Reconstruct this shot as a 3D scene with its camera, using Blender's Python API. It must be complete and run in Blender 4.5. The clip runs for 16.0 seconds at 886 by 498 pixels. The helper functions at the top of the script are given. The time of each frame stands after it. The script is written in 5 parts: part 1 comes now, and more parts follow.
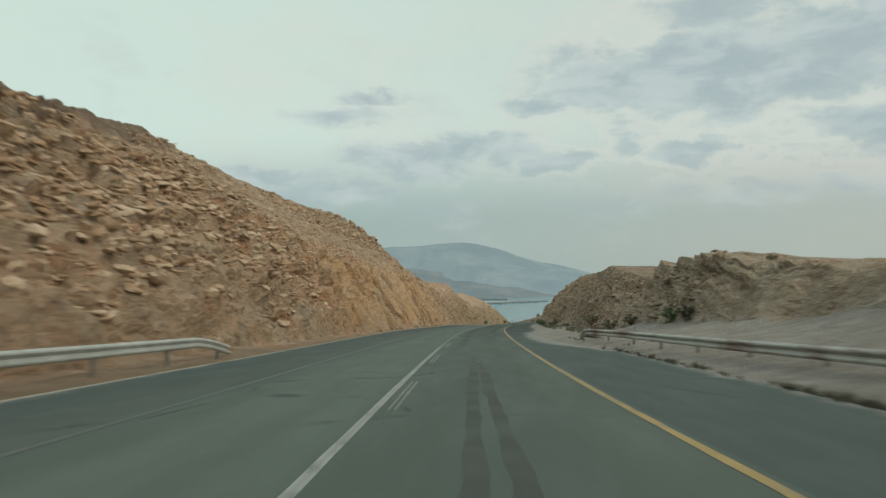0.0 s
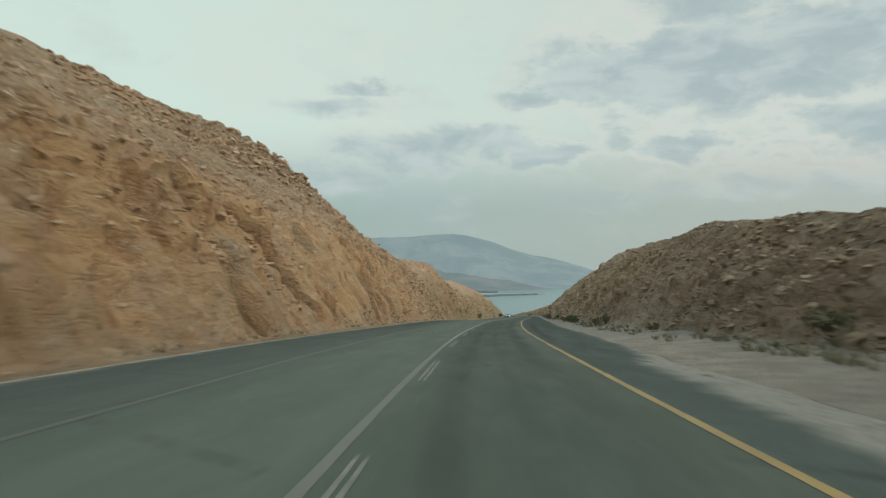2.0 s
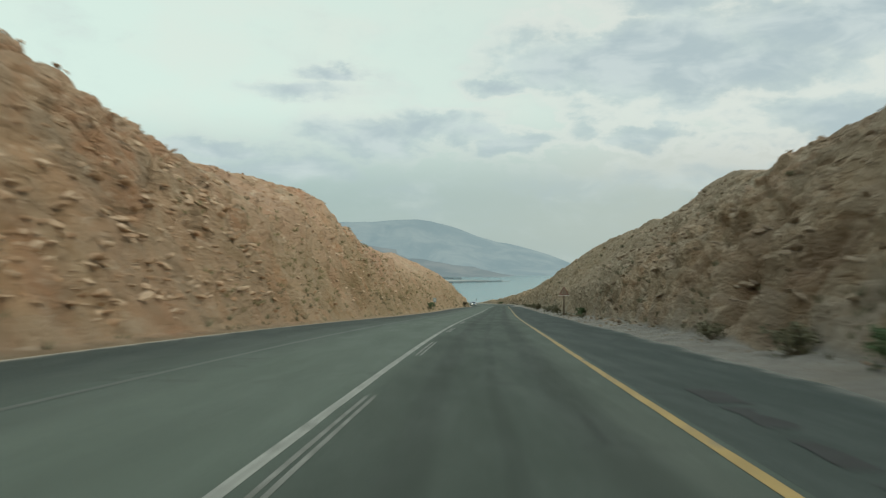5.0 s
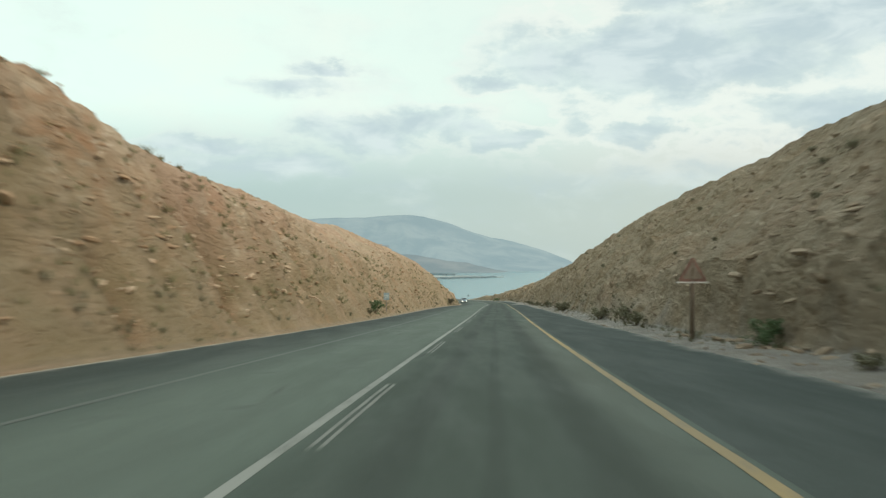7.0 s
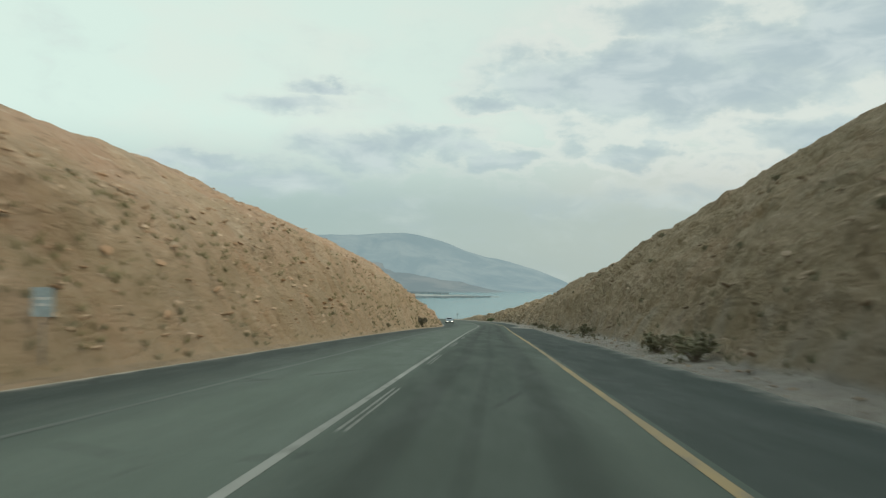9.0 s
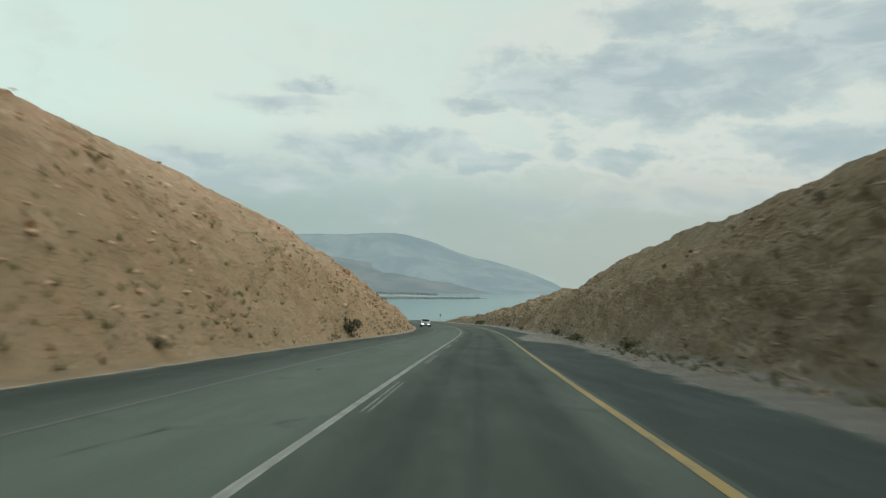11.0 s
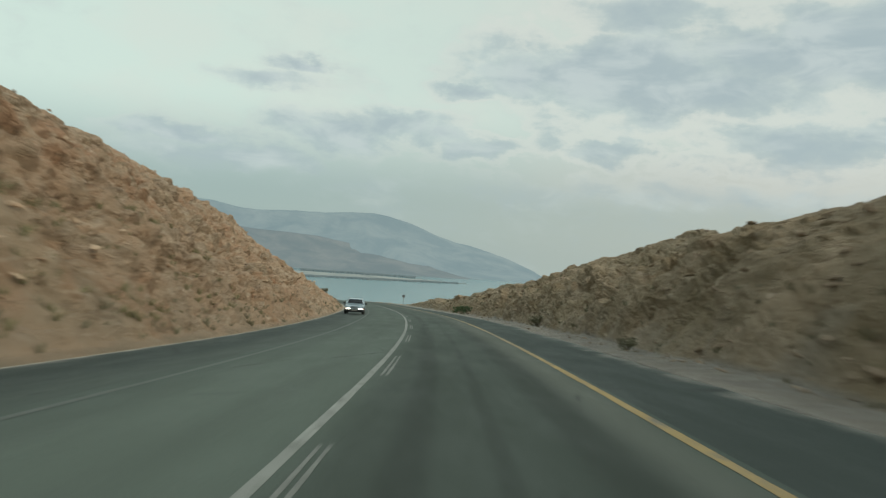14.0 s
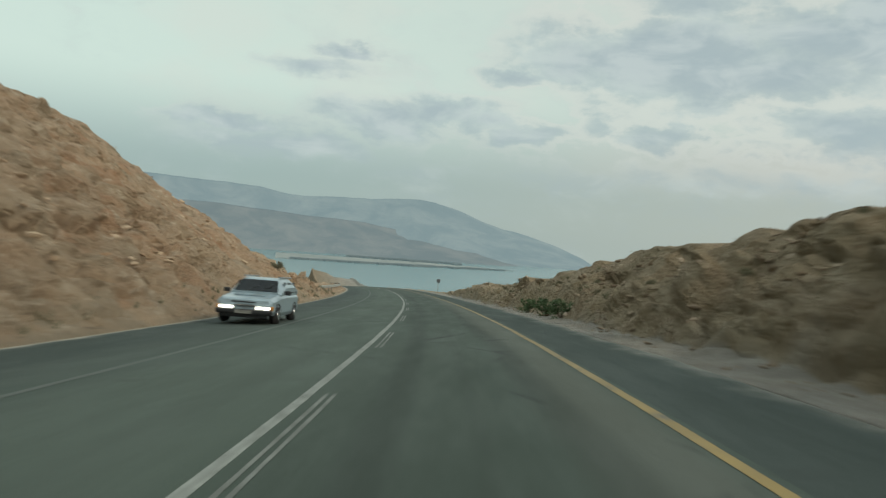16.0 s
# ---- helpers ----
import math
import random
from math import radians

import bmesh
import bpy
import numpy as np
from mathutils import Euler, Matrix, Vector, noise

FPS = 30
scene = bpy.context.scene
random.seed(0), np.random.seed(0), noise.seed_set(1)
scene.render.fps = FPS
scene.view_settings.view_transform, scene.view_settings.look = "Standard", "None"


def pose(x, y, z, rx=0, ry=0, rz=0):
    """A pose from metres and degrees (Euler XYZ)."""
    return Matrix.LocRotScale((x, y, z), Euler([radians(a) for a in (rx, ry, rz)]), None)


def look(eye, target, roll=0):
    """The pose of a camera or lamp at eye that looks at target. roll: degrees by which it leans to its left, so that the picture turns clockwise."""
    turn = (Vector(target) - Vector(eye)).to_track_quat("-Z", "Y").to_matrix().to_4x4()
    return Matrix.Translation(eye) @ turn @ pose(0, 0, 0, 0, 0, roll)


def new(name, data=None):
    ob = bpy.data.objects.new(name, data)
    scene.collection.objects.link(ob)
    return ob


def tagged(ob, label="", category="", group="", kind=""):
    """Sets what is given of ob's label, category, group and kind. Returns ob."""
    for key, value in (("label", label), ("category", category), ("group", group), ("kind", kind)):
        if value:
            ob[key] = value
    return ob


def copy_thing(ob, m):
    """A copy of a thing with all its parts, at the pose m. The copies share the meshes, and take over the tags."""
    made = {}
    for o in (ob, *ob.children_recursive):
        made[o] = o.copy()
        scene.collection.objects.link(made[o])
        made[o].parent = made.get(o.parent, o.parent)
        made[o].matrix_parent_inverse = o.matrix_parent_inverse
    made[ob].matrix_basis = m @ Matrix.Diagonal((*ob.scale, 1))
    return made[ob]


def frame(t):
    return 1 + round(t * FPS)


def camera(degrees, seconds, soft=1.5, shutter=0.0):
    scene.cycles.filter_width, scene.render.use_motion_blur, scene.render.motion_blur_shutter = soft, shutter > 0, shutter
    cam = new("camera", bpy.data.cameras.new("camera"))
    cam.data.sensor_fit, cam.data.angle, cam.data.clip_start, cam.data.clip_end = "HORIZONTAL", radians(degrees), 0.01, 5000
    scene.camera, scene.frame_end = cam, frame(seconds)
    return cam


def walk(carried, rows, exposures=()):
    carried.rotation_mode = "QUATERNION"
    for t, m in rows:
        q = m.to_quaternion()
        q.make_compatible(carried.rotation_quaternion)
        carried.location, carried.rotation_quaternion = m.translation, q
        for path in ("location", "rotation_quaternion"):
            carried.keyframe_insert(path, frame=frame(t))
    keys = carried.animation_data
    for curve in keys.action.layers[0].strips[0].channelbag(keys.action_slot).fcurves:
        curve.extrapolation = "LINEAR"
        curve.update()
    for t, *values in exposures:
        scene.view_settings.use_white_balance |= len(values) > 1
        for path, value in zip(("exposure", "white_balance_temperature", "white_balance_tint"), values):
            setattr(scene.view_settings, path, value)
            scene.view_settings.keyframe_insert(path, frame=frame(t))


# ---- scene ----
# The camera: a dash-mounted view from a car that drives down a desert road cutting.
cam = camera(59.5, 16.0, 1.3, 0.5)
PATH = (
    (0, 1.256, 0.069, 1.202, 91.48, 1.35, 4.18),
    (0.5, 0.615, 11.040, 0.451, 91.13, 2.03, 3.69),
    (1, 0.149, 22.020, -0.257, 90.67, 1.88, 2.73),
    (1.5, -0.174, 33.007, -0.938, 90.32, 0.49, 2.34),
    (2, -0.519, 43.993, -1.605, 90.87, 0.57, 3.46),
    (2.5, -0.714, 54.982, -2.273, 90.56, 0.23, 3.69),
    (3, -0.749, 65.972, -2.962, 90.31, -0.65, 4.10),
    (3.5, -0.654, 76.960, -3.685, 91.34, -0.34, 2.71),
    (4, -0.471, 87.945, -4.430, 90.27, -0.73, 2.14),
    (4.5, -0.233, 98.928, -5.171, 89.90, -0.14, 0.87),
    (5, 0.077, 109.908, -5.888, 89.87, -0.13, 0.82),
    (5.5, 0.503, 120.888, -6.593, 89.79, -0.09, 0.69),
    (6, 1.011, 131.867, -7.314, 89.70, -0.05, 0.54),
    (6.5, 1.568, 142.845, -8.075, 89.62, -0.01, 0.41),
    (7, 2.153, 153.822, -8.870, 89.59, 0.01, 0.36),
    (7.5, 2.849, 164.792, -9.671, 89.61, -1.13, 0.58),
    (8, 3.569, 175.762, -10.462, 91.07, -1.56, 0.31),
    (8.5, 4.270, 186.736, -11.240, 91.05, -1.38, 0.21),
    (9, 4.989, 197.712, -12.004, 91.02, -0.95, -0.01),
    (9.5, 5.707, 208.689, -12.750, 90.97, -0.43, -0.27),
    (10, 6.418, 219.667, -13.488, 90.94, 0.01, -0.50),
    (10.5, 7.115, 230.647, -14.235, 90.92, 0.19, -0.59),
    (11, 7.656, 241.637, -15.001, 91.13, -1.51, -0.77),
    (11.5, 8.264, 252.619, -15.778, 90.58, -1.79, 0.12),
    (12, 8.978, 263.591, -16.558, 90.24, -0.92, -0.18),
    (12.5, 9.680, 274.564, -17.338, 89.67, -2.23, -0.79),
    (13, 10.275, 285.551, -18.117, 90.11, -2.38, -1.27),
    (13.5, 10.757, 296.549, -18.899, 90.58, -2.59, -2.00),
    (14, 11.325, 307.545, -19.682, 90.05, -4.12, -2.26),
    (14.5, 11.878, 318.544, -20.463, 90.14, -4.03, -1.27),
    (15, 12.353, 329.553, -21.228, 89.97, -3.90, 0.05),
    (15.5, 12.695, 340.572, -21.920, 89.60, -4.04, 0.36),
    (16, 12.744, 351.594, -22.702, 88.86, -4.25, 1.21),
)
EXPOSURES = ((0, -0.12, 6500, 3), (1.5, -0.12, 6500, 3), (2.5, -0.05, 6500, 3), (4.5, 0.0, 6500, 3), (6.0, 0.25, 6500, 3), (7.0, 0.35, 6500, 3), (7.5, 0.16, 6500, 3), (8.0, 0.09, 6500, 3),
             (10.5, 0.05, 6500, 3), (11.5, -0.06, 6500, 3), (12.0, -0.06, 6500, 3), (12.5, 0.0, 6500, 3), (13.5, -0.02, 6500, 3), (14.5, -0.1, 6500, 3), (16, -0.1, 6500, 3))
walk(cam, [(t, pose(x, y, z, rx, ry, rz)) for t, x, y, z, rx, ry, rz in PATH], EXPOSURES)

# ---------------------------------------------------------------- sky and light
SUN_ELEVATION, SUN_AZIMUTH = 34.0, 118.0   # behind the road's right side, veiled by cloud


class Nodes:
    """Short hand for building node trees."""

    def __init__(self, tree):
        self.tree, self.links = tree, tree.links

    def add(self, kind):
        return self.tree.nodes.new(kind)

    def put(self, socket, value):
        if isinstance(value, bpy.types.NodeSocket):
            self.links.new(value, socket)
        elif isinstance(value, (tuple, list)) and len(value) == 3 and socket.type == "RGBA":
            socket.default_value = (*value, 1)
        else:
            socket.default_value = value

    def math(self, op, a, b=0.0, c=0.0, clamp=False):
        node = self.add("ShaderNodeMath")
        node.operation, node.use_clamp = op, clamp
        for i, value in enumerate((a, b, c)):
            self.put(node.inputs[i], value)
        return node.outputs[0]

    def vec(self, op, a, b=(0, 0, 0)):
        node = self.add("ShaderNodeVectorMath")
        node.operation = op
        self.put(node.inputs[0], a)
        if op == "SCALE":
            self.put(node.inputs["Scale"], b)
        else:
            self.put(node.inputs[1], b)
        return node.outputs["Value" if op in ("LENGTH", "DOT_PRODUCT", "DISTANCE") else "Vector"]

    def noise(self, vector, scale, detail=4.0, rough=0.55, distortion=0.0):
        node = self.add("ShaderNodeTexNoise")
        self.put(node.inputs["Vector"], vector)
        node.inputs["Scale"].default_value, node.inputs["Detail"].default_value = scale, detail
        node.inputs["Roughness"].default_value, node.inputs["Distortion"].default_value = rough, distortion
        return node.outputs["Fac"]

    def tone(self, vector, scale):
        node = self.add("ShaderNodeTexNoise")
        self.put(node.inputs["Vector"], vector)
        node.inputs["Scale"].default_value, node.inputs["Detail"].default_value = scale, 4.0
        return node.outputs["Color"]

    def voronoi(self, vector, scale, feature="F1"):
        node = self.add("ShaderNodeTexVoronoi")
        node.feature = feature
        self.put(node.inputs["Vector"], vector)
        node.inputs["Scale"].default_value = scale
        return node.outputs["Distance"]

    def span(self, value, a, b, c=0.0, d=1.0, smooth=True):
        node = self.add("ShaderNodeMapRange")
        node.interpolation_type, node.clamp = "SMOOTHSTEP" if smooth else "LINEAR", True
        for i, v in enumerate((value, a, b, c, d)):
            self.put(node.inputs[i], v)
        return node.outputs[0]

    def mix(self, fac, a, b, blend="MIX"):
        node = self.add("ShaderNodeMix")
        node.data_type, node.blend_type = "RGBA", blend
        self.put(node.inputs["Factor"], fac)
        self.put(node.inputs[6], a)
        self.put(node.inputs[7], b)
        return node.outputs[2]


def build_sky():
    world = bpy.data.worlds.new("evening_sky")
    scene.world = world
    world.use_nodes = True
    n = Nodes(world.node_tree)
    world.node_tree.nodes.clear()
    way = n.add("ShaderNodeTexCoord").outputs["Generated"]
    xyz = n.add("ShaderNodeSeparateXYZ")
    n.put(xyz.inputs[0], way)
    x, y, z = xyz.outputs
    az = n.math("MULTIPLY", n.math("ARCTAN2", x, y), 180 / math.pi)
    el = n.math("MULTIPLY", n.math("ARCSINE", z), 180 / math.pi)
    flat = n.add("ShaderNodeCombineXYZ")
    n.put(flat.inputs[0], az), n.put(flat.inputs[1], el)
    # ragged cloud edges: the direction is shifted by noise before the banks are laid out
    stretched = n.vec("MULTIPLY", way, (1, 1, 2.1))
    shift = n.add("ShaderNodeTexNoise")
    n.put(shift.inputs["Vector"], stretched)
    shift.inputs["Scale"].default_value, shift.inputs["Detail"].default_value, shift.inputs["Roughness"].default_value = 9.0, 5.0, 0.6
    place = n.vec("ADD", flat.outputs[0], n.vec("MULTIPLY", n.vec("SUBTRACT", shift.outputs["Color"], (0.5, 0.5, 0.5)), (9.0, 4.5, 0)))
    high_banks = ((13.0, 13.4, 10.0, 2.6, 1.1), (3.8, 11.9, 3.6, 0.9, 0.95), (20.0, 12.2, 8.5, 1.9, 1.05), (28.5, 15.0, 9.5, 3.0, 1.2), (16.0, 17.6, 9.0, 2.0, 0.95), (27.0, 8.7, 6.8, 1.7, 1.0),
                  (-8.4, 12.4, 2.0, 0.7, 1.05), (-11.8, 10.9, 4.4, 0.8, 0.85), (45.0, 20.0, 16.0, 6.0, 0.8), (22.0, 24.0, 18.0, 5.0, 0.8), (-30.0, 26.0, 14.0, 4.0, 0.5))
    low_banks = ((-6.5, 8.0, 5.2, 1.5, 1.15), (-1.2, 8.6, 4.2, 1.4, 1.0), (5.0, 7.7, 3.0, 0.9, 0.75), (14.3, 7.9, 3.4, 1.1, 0.75), (9.6, 8.8, 1.8, 1.3, 0.5), (21.0, 7.2, 4.0, 0.7, 0.5),
                 (-13.0, 5.3, 7.0, 1.3, 1.0), (-17.0, 6.7, 5.5, 0.9, 0.9), (20.0, 5.0, 15.0, 1.0, 0.4), (4.0, 4.3, 12.0, 0.8, 0.3))
    cover = 0.0
    for a, e, wide, high, much in high_banks + low_banks:
        off = n.vec("LENGTH", n.vec("MULTIPLY", n.vec("SUBTRACT", place, (a, e, 0)), (1 / wide, 1 / high, 0)))
        cover = n.math("MAXIMUM", cover, n.math("MULTIPLY", n.span(off, 1.6, 0.1), much))
    wisps = n.noise(n.vec("MULTIPLY", way, (1, 1, 1.5)), 10.0, 5.0, 0.55, 0.3)
    loose = n.math("MULTIPLY", n.span(n.noise(stretched, 4.0, 5.0, 0.6), 0.48, 0.72), n.span(el, 18.0, 35.0, 0.0, 0.8))
    cover = n.math("MAXIMUM", cover, loose)
    ragged = n.math("ADD", n.math("MULTIPLY", n.math("SUBTRACT", wisps, 0.5), 1.5), n.math("MULTIPLY", n.math("SUBTRACT", n.noise(stretched, 30.0, 5.0, 0.62, 0.3), 0.5), 0.6))
    thin = n.math("MULTIPLY", n.span(az, -16.0, 12.0, 0.05, 0.20), n.span(el, 22.0, 12.0))
    cover = n.span(n.math("ADD", n.math("ADD", cover, thin), ragged), 0.0, 1.28, 0.0, 0.95)
    # clear air: pale and slightly green, whiter to the left, hazy at the horizon
    air = n.mix(n.span(az, -30.0, 40.0), (0.66, 0.77, 0.71), (0.60, 0.655, 0.62))
    air = n.mix(n.span(el, 24.0, 75.0), air, (0.86, 0.95, 1.0))
    air = n.mix(n.span(n.noise(stretched, 5.5, 4.0), 0.42, 0.68, 0.0, 0.35), air, (0.72, 0.71, 0.66))
    haze = n.mix(n.span(az, -20.0, 35.0), (0.35, 0.44, 0.44), (0.46, 0.49, 0.46))
    air = n.mix(n.span(el, 10.5, 3.0), air, haze)
    ripple = n.noise(n.vec("MULTIPLY", way, (1, 1, 2.6)), 11.0, 4.0, 0.55, 0.4)
    blush = n.math("MULTIPLY", n.span(az, 4.0, 22.0, 0.0, 0.5), n.math("MULTIPLY", n.span(el, 3.6, 5.6), n.span(el, 8.6, 6.4)))
    air = n.mix(blush, air, (0.64, 0.605, 0.565))
    cloud = n.mix(n.span(ripple, 0.44, 0.68), (0.41, 0.48, 0.515), (0.545, 0.60, 0.615))
    lining = n.math("MULTIPLY", n.span(cover, 0.02, 0.20), n.span(cover, 0.60, 0.25))
    lining = n.math("MULTIPLY", lining, n.math("MULTIPLY", n.span(az, -12.0, 14.0, 0.12, 0.45), n.span(el, 4.5, 8.0)))
    colour = n.mix(lining, n.mix(cover, air, cloud), (0.76, 0.745, 0.695))
    ground = n.mix(n.span(el, -1.2, -6.0), colour, (0.20, 0.18, 0.15))
    physical = n.add("ShaderNodeTexSky")
    physical.sky_type, physical.sun_disc = "NISHITA", False
    physical.sun_elevation, physical.sun_rotation = radians(SUN_ELEVATION), radians(SUN_AZIMUTH)
    both = n.mix(1.0, ground, n.vec("SCALE", physical.outputs[0], 0.008), "ADD")
    back = n.add("ShaderNodeBackground")
    n.put(back.inputs["Color"], both)
    back.inputs["Strength"].default_value = 1.0
    n.links.new(back.outputs[0], n.add("ShaderNodeOutputWorld").inputs[0])


build_sky()
lamp = bpy.data.lights.new("sun", "SUN")
lamp.energy, lamp.angle, lamp.color = 1.45, radians(22), (1.0, 0.86, 0.70)
sun = new("sun", lamp)
a, e = radians(SUN_AZIMUTH), radians(SUN_ELEVATION)
sun.matrix_world = look((0, 0, 60), Vector((0, 0, 60)) - Vector((math.sin(a) * math.cos(e), math.cos(a) * math.cos(e), math.sin(e))))


# ---------------------------------------------------------------- materials
def material(name, rough=0.8, metal=0.0):
    m = bpy.data.materials.new(name)
    m.use_nodes = True
    n = Nodes(m.node_tree)
    shader = m.node_tree.nodes["Principled BSDF"]
    shader.inputs["Roughness"].default_value, shader.inputs["Metallic"].default_value = rough, metal
    return m, n, shader


def finish(n, shader, colour, height=None, strength=0.5, distance=0.05):
    n.put(shader.inputs["Base Color"], colour)
    if height is not None:
        bump = n.add("ShaderNodeBump")
        bump.inputs["Strength"].default_value, bump.inputs["Distance"].default_value = strength, distance
        n.put(bump.inputs["Height"], height)
        n.put(shader.inputs["Normal"], bump.outputs[0])


def spot(n):
    return n.add("ShaderNodeTexCoord").outputs["Object"]


def plain(name, colour, rough=0.6, metal=0.0, grain=8.0, depth=0.25):
    m, n, shader = material(name, rough, metal)
    p = spot(n)
    dirt = n.span(n.noise(p, grain, 5.0, 0.6), 0.3, 0.75)
    fine = n.span(n.noise(p, grain * 9, 3.0), 0.3, 0.7)
    c = n.mix(dirt, tuple(v * (1 - depth) for v in colour), tuple(min(1, v * (1 + depth)) for v in colour))
    finish(n, shader, n.mix(n.math("MULTIPLY", fine, 0.25), c, tuple(v * 0.6 for v in colour)), fine, 0.15, 0.005)
    return m


def attribute(n, name):
    node = n.add("ShaderNodeAttribute")
    node.attribute_name = name
    return node.outputs["Fac"]


def make_desert():
    """Weathered limestone and marl: warm west bank, grey-brown east bank, pale gravel beside the road."""
    m, n, shader = material("desert_rock", 0.95)
    shader.inputs["Specular IOR Level"].default_value = 0.15
    p = spot(n)
    broad = n.noise(p, 0.09, 4.0, 0.6)
    patch = n.noise(p, 0.35, 6.0, 0.62, 0.4)
    grit = n.noise(p, 2.6, 8.0, 0.7)
    fine = n.noise(p, 14.0, 6.0, 0.7)
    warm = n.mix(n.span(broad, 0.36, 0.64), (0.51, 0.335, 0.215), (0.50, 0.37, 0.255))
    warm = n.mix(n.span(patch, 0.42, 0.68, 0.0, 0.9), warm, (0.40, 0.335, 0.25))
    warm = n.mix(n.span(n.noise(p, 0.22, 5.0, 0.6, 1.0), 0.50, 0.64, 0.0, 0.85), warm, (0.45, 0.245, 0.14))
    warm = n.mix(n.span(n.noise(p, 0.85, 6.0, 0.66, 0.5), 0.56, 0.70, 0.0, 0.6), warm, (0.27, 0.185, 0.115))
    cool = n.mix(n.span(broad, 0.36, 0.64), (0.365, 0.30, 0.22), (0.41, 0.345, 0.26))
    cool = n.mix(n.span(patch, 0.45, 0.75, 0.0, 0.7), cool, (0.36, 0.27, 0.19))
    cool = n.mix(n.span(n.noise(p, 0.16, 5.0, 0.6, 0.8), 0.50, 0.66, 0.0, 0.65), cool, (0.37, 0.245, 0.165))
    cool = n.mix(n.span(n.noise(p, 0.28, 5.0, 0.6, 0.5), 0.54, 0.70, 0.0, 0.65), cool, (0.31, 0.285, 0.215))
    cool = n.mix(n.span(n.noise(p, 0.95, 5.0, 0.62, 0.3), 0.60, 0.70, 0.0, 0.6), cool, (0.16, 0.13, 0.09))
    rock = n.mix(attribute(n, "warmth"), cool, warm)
    rock = n.mix(n.span(grit, 0.60, 0.78, 0.0, 0.55), rock, (0.55, 0.465, 0.36))
    rock = n.mix(n.span(grit, 0.45, 0.30, 0.0, 0.4), rock, (0.26, 0.17, 0.105))
    joint = n.vec("ADD", p, n.vec("SCALE", n.vec("SUBTRACT", n.tone(p, 1.3), (0.5, 0.5, 0.5)), 0.9))
    chips = n.add("ShaderNodeTexVoronoi")
    n.put(chips.inputs["Vector"], n.vec("MULTIPLY", joint, (1, 1, 1.7)))
    chips.inputs["Scale"].default_value = 2.2
    rock = n.mix(n.math("MULTIPLY", n.span(chips.outputs["Color"], 0.35, 0.9), 0.3), rock, (0.54, 0.445, 0.335))
    seam = n.voronoi(n.vec("MULTIPLY", joint, (1, 1, 1.7)), 2.2, "DISTANCE_TO_EDGE")
    rock = n.mix(n.math("MULTIPLY", n.span(seam, 0.10, 0.01), n.span(patch, 0.42, 0.66, 0.0, 0.32)), rock, (0.20, 0.135, 0.085))
    rock = n.mix(n.span(fine, 0.3, 0.75, 0.22, 0.0), rock, (0.24, 0.165, 0.105))
    # broken beds that run along the slope, lit edges and shaded hollows put into the colour
    beds = n.noise(n.vec("MULTIPLY", p, (0.62, 0.62, 1.35)), 1.1, 6.0, 0.6, 0.15)
    rock = n.mix(n.span(beds, 0.54, 0.68, 0.0, 0.55), rock, (0.225, 0.16, 0.10))
    rock = n.mix(n.span(beds, 0.44, 0.32, 0.0, 0.5), rock, (0.60, 0.495, 0.375))
    # weathered marl: pink and olive blotches, short broken edges along the slope
    marl = attribute(n, "worn_smooth")
    rock = n.mix(n.math("MULTIPLY", marl, n.span(n.noise(p, 0.17, 4.0, 0.55, 0.4), 0.44, 0.60, 0.0, 0.7)), rock, (0.43, 0.285, 0.20))
    rock = n.mix(n.math("MULTIPLY", marl, n.span(n.noise(p, 0.24, 5.0, 0.6, 0.4), 0.52, 0.66, 0.0, 0.6)), rock, (0.30, 0.235, 0.15))
    edges = n.noise(n.vec("MULTIPLY", p, (0.9, 0.38, 1.5)), 1.7, 5.0, 0.6, 0.2)
    rock = n.mix(n.span(edges, 0.575, 0.65, 0.0, 0.7), rock, (0.175, 0.12, 0.075))
    rock = n.mix(n.span(edges, 0.40, 0.33, 0.0, 0.6), rock, (0.62, 0.51, 0.39))
    # darker brown rock where the grey bank begins
    rock = n.mix(n.math("MULTIPLY", attribute(n, "dark_stretch"), n.span(patch, 0.3, 0.65, 0.25, 0.6)), rock, (0.19, 0.135, 0.09))
    # olive film of dry weeds on the lower slopes
    rock = n.mix(n.math("MULTIPLY", attribute(n, "olive"), n.span(n.noise(p, 0.42, 6.0, 0.66, 0.5), 0.32, 0.64, 0.40, 0.92)), rock, (0.235, 0.185, 0.108))
    # dry scrub and lichen tint on the gentle upper slopes
    rock = n.mix(n.math("MULTIPLY", attribute(n, "scrub"), n.span(n.noise(p, 1.1, 5.0, 0.65), 0.5, 0.68, 0.0, 0.55)), rock, (0.16, 0.15, 0.085))
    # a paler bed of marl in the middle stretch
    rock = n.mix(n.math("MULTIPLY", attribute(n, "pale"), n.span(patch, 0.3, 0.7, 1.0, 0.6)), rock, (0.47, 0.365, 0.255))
    # raw orange marl where the lower face broke away; ribs and clefts get painted shade
    rock = n.mix(n.math("MULTIPLY", attribute(n, "cliff"), n.span(n.noise(p, 0.30, 5.0, 0.65, 0.6), 0.36, 0.62, 0.1, 0.8)), rock, (0.55, 0.36, 0.195))
    # upright rust-brown streaks, the shade between ribs put into the colour
    rib_shade = n.noise(n.vec("MULTIPLY", p, (1, 1, 0.16)), 0.75, 6.0, 0.62, 0.5)
    rock = n.mix(n.math("MULTIPLY", attribute(n, "cliff"), n.span(rib_shade, 0.53, 0.64, 0.0, 0.7)), rock, (0.29, 0.155, 0.075))
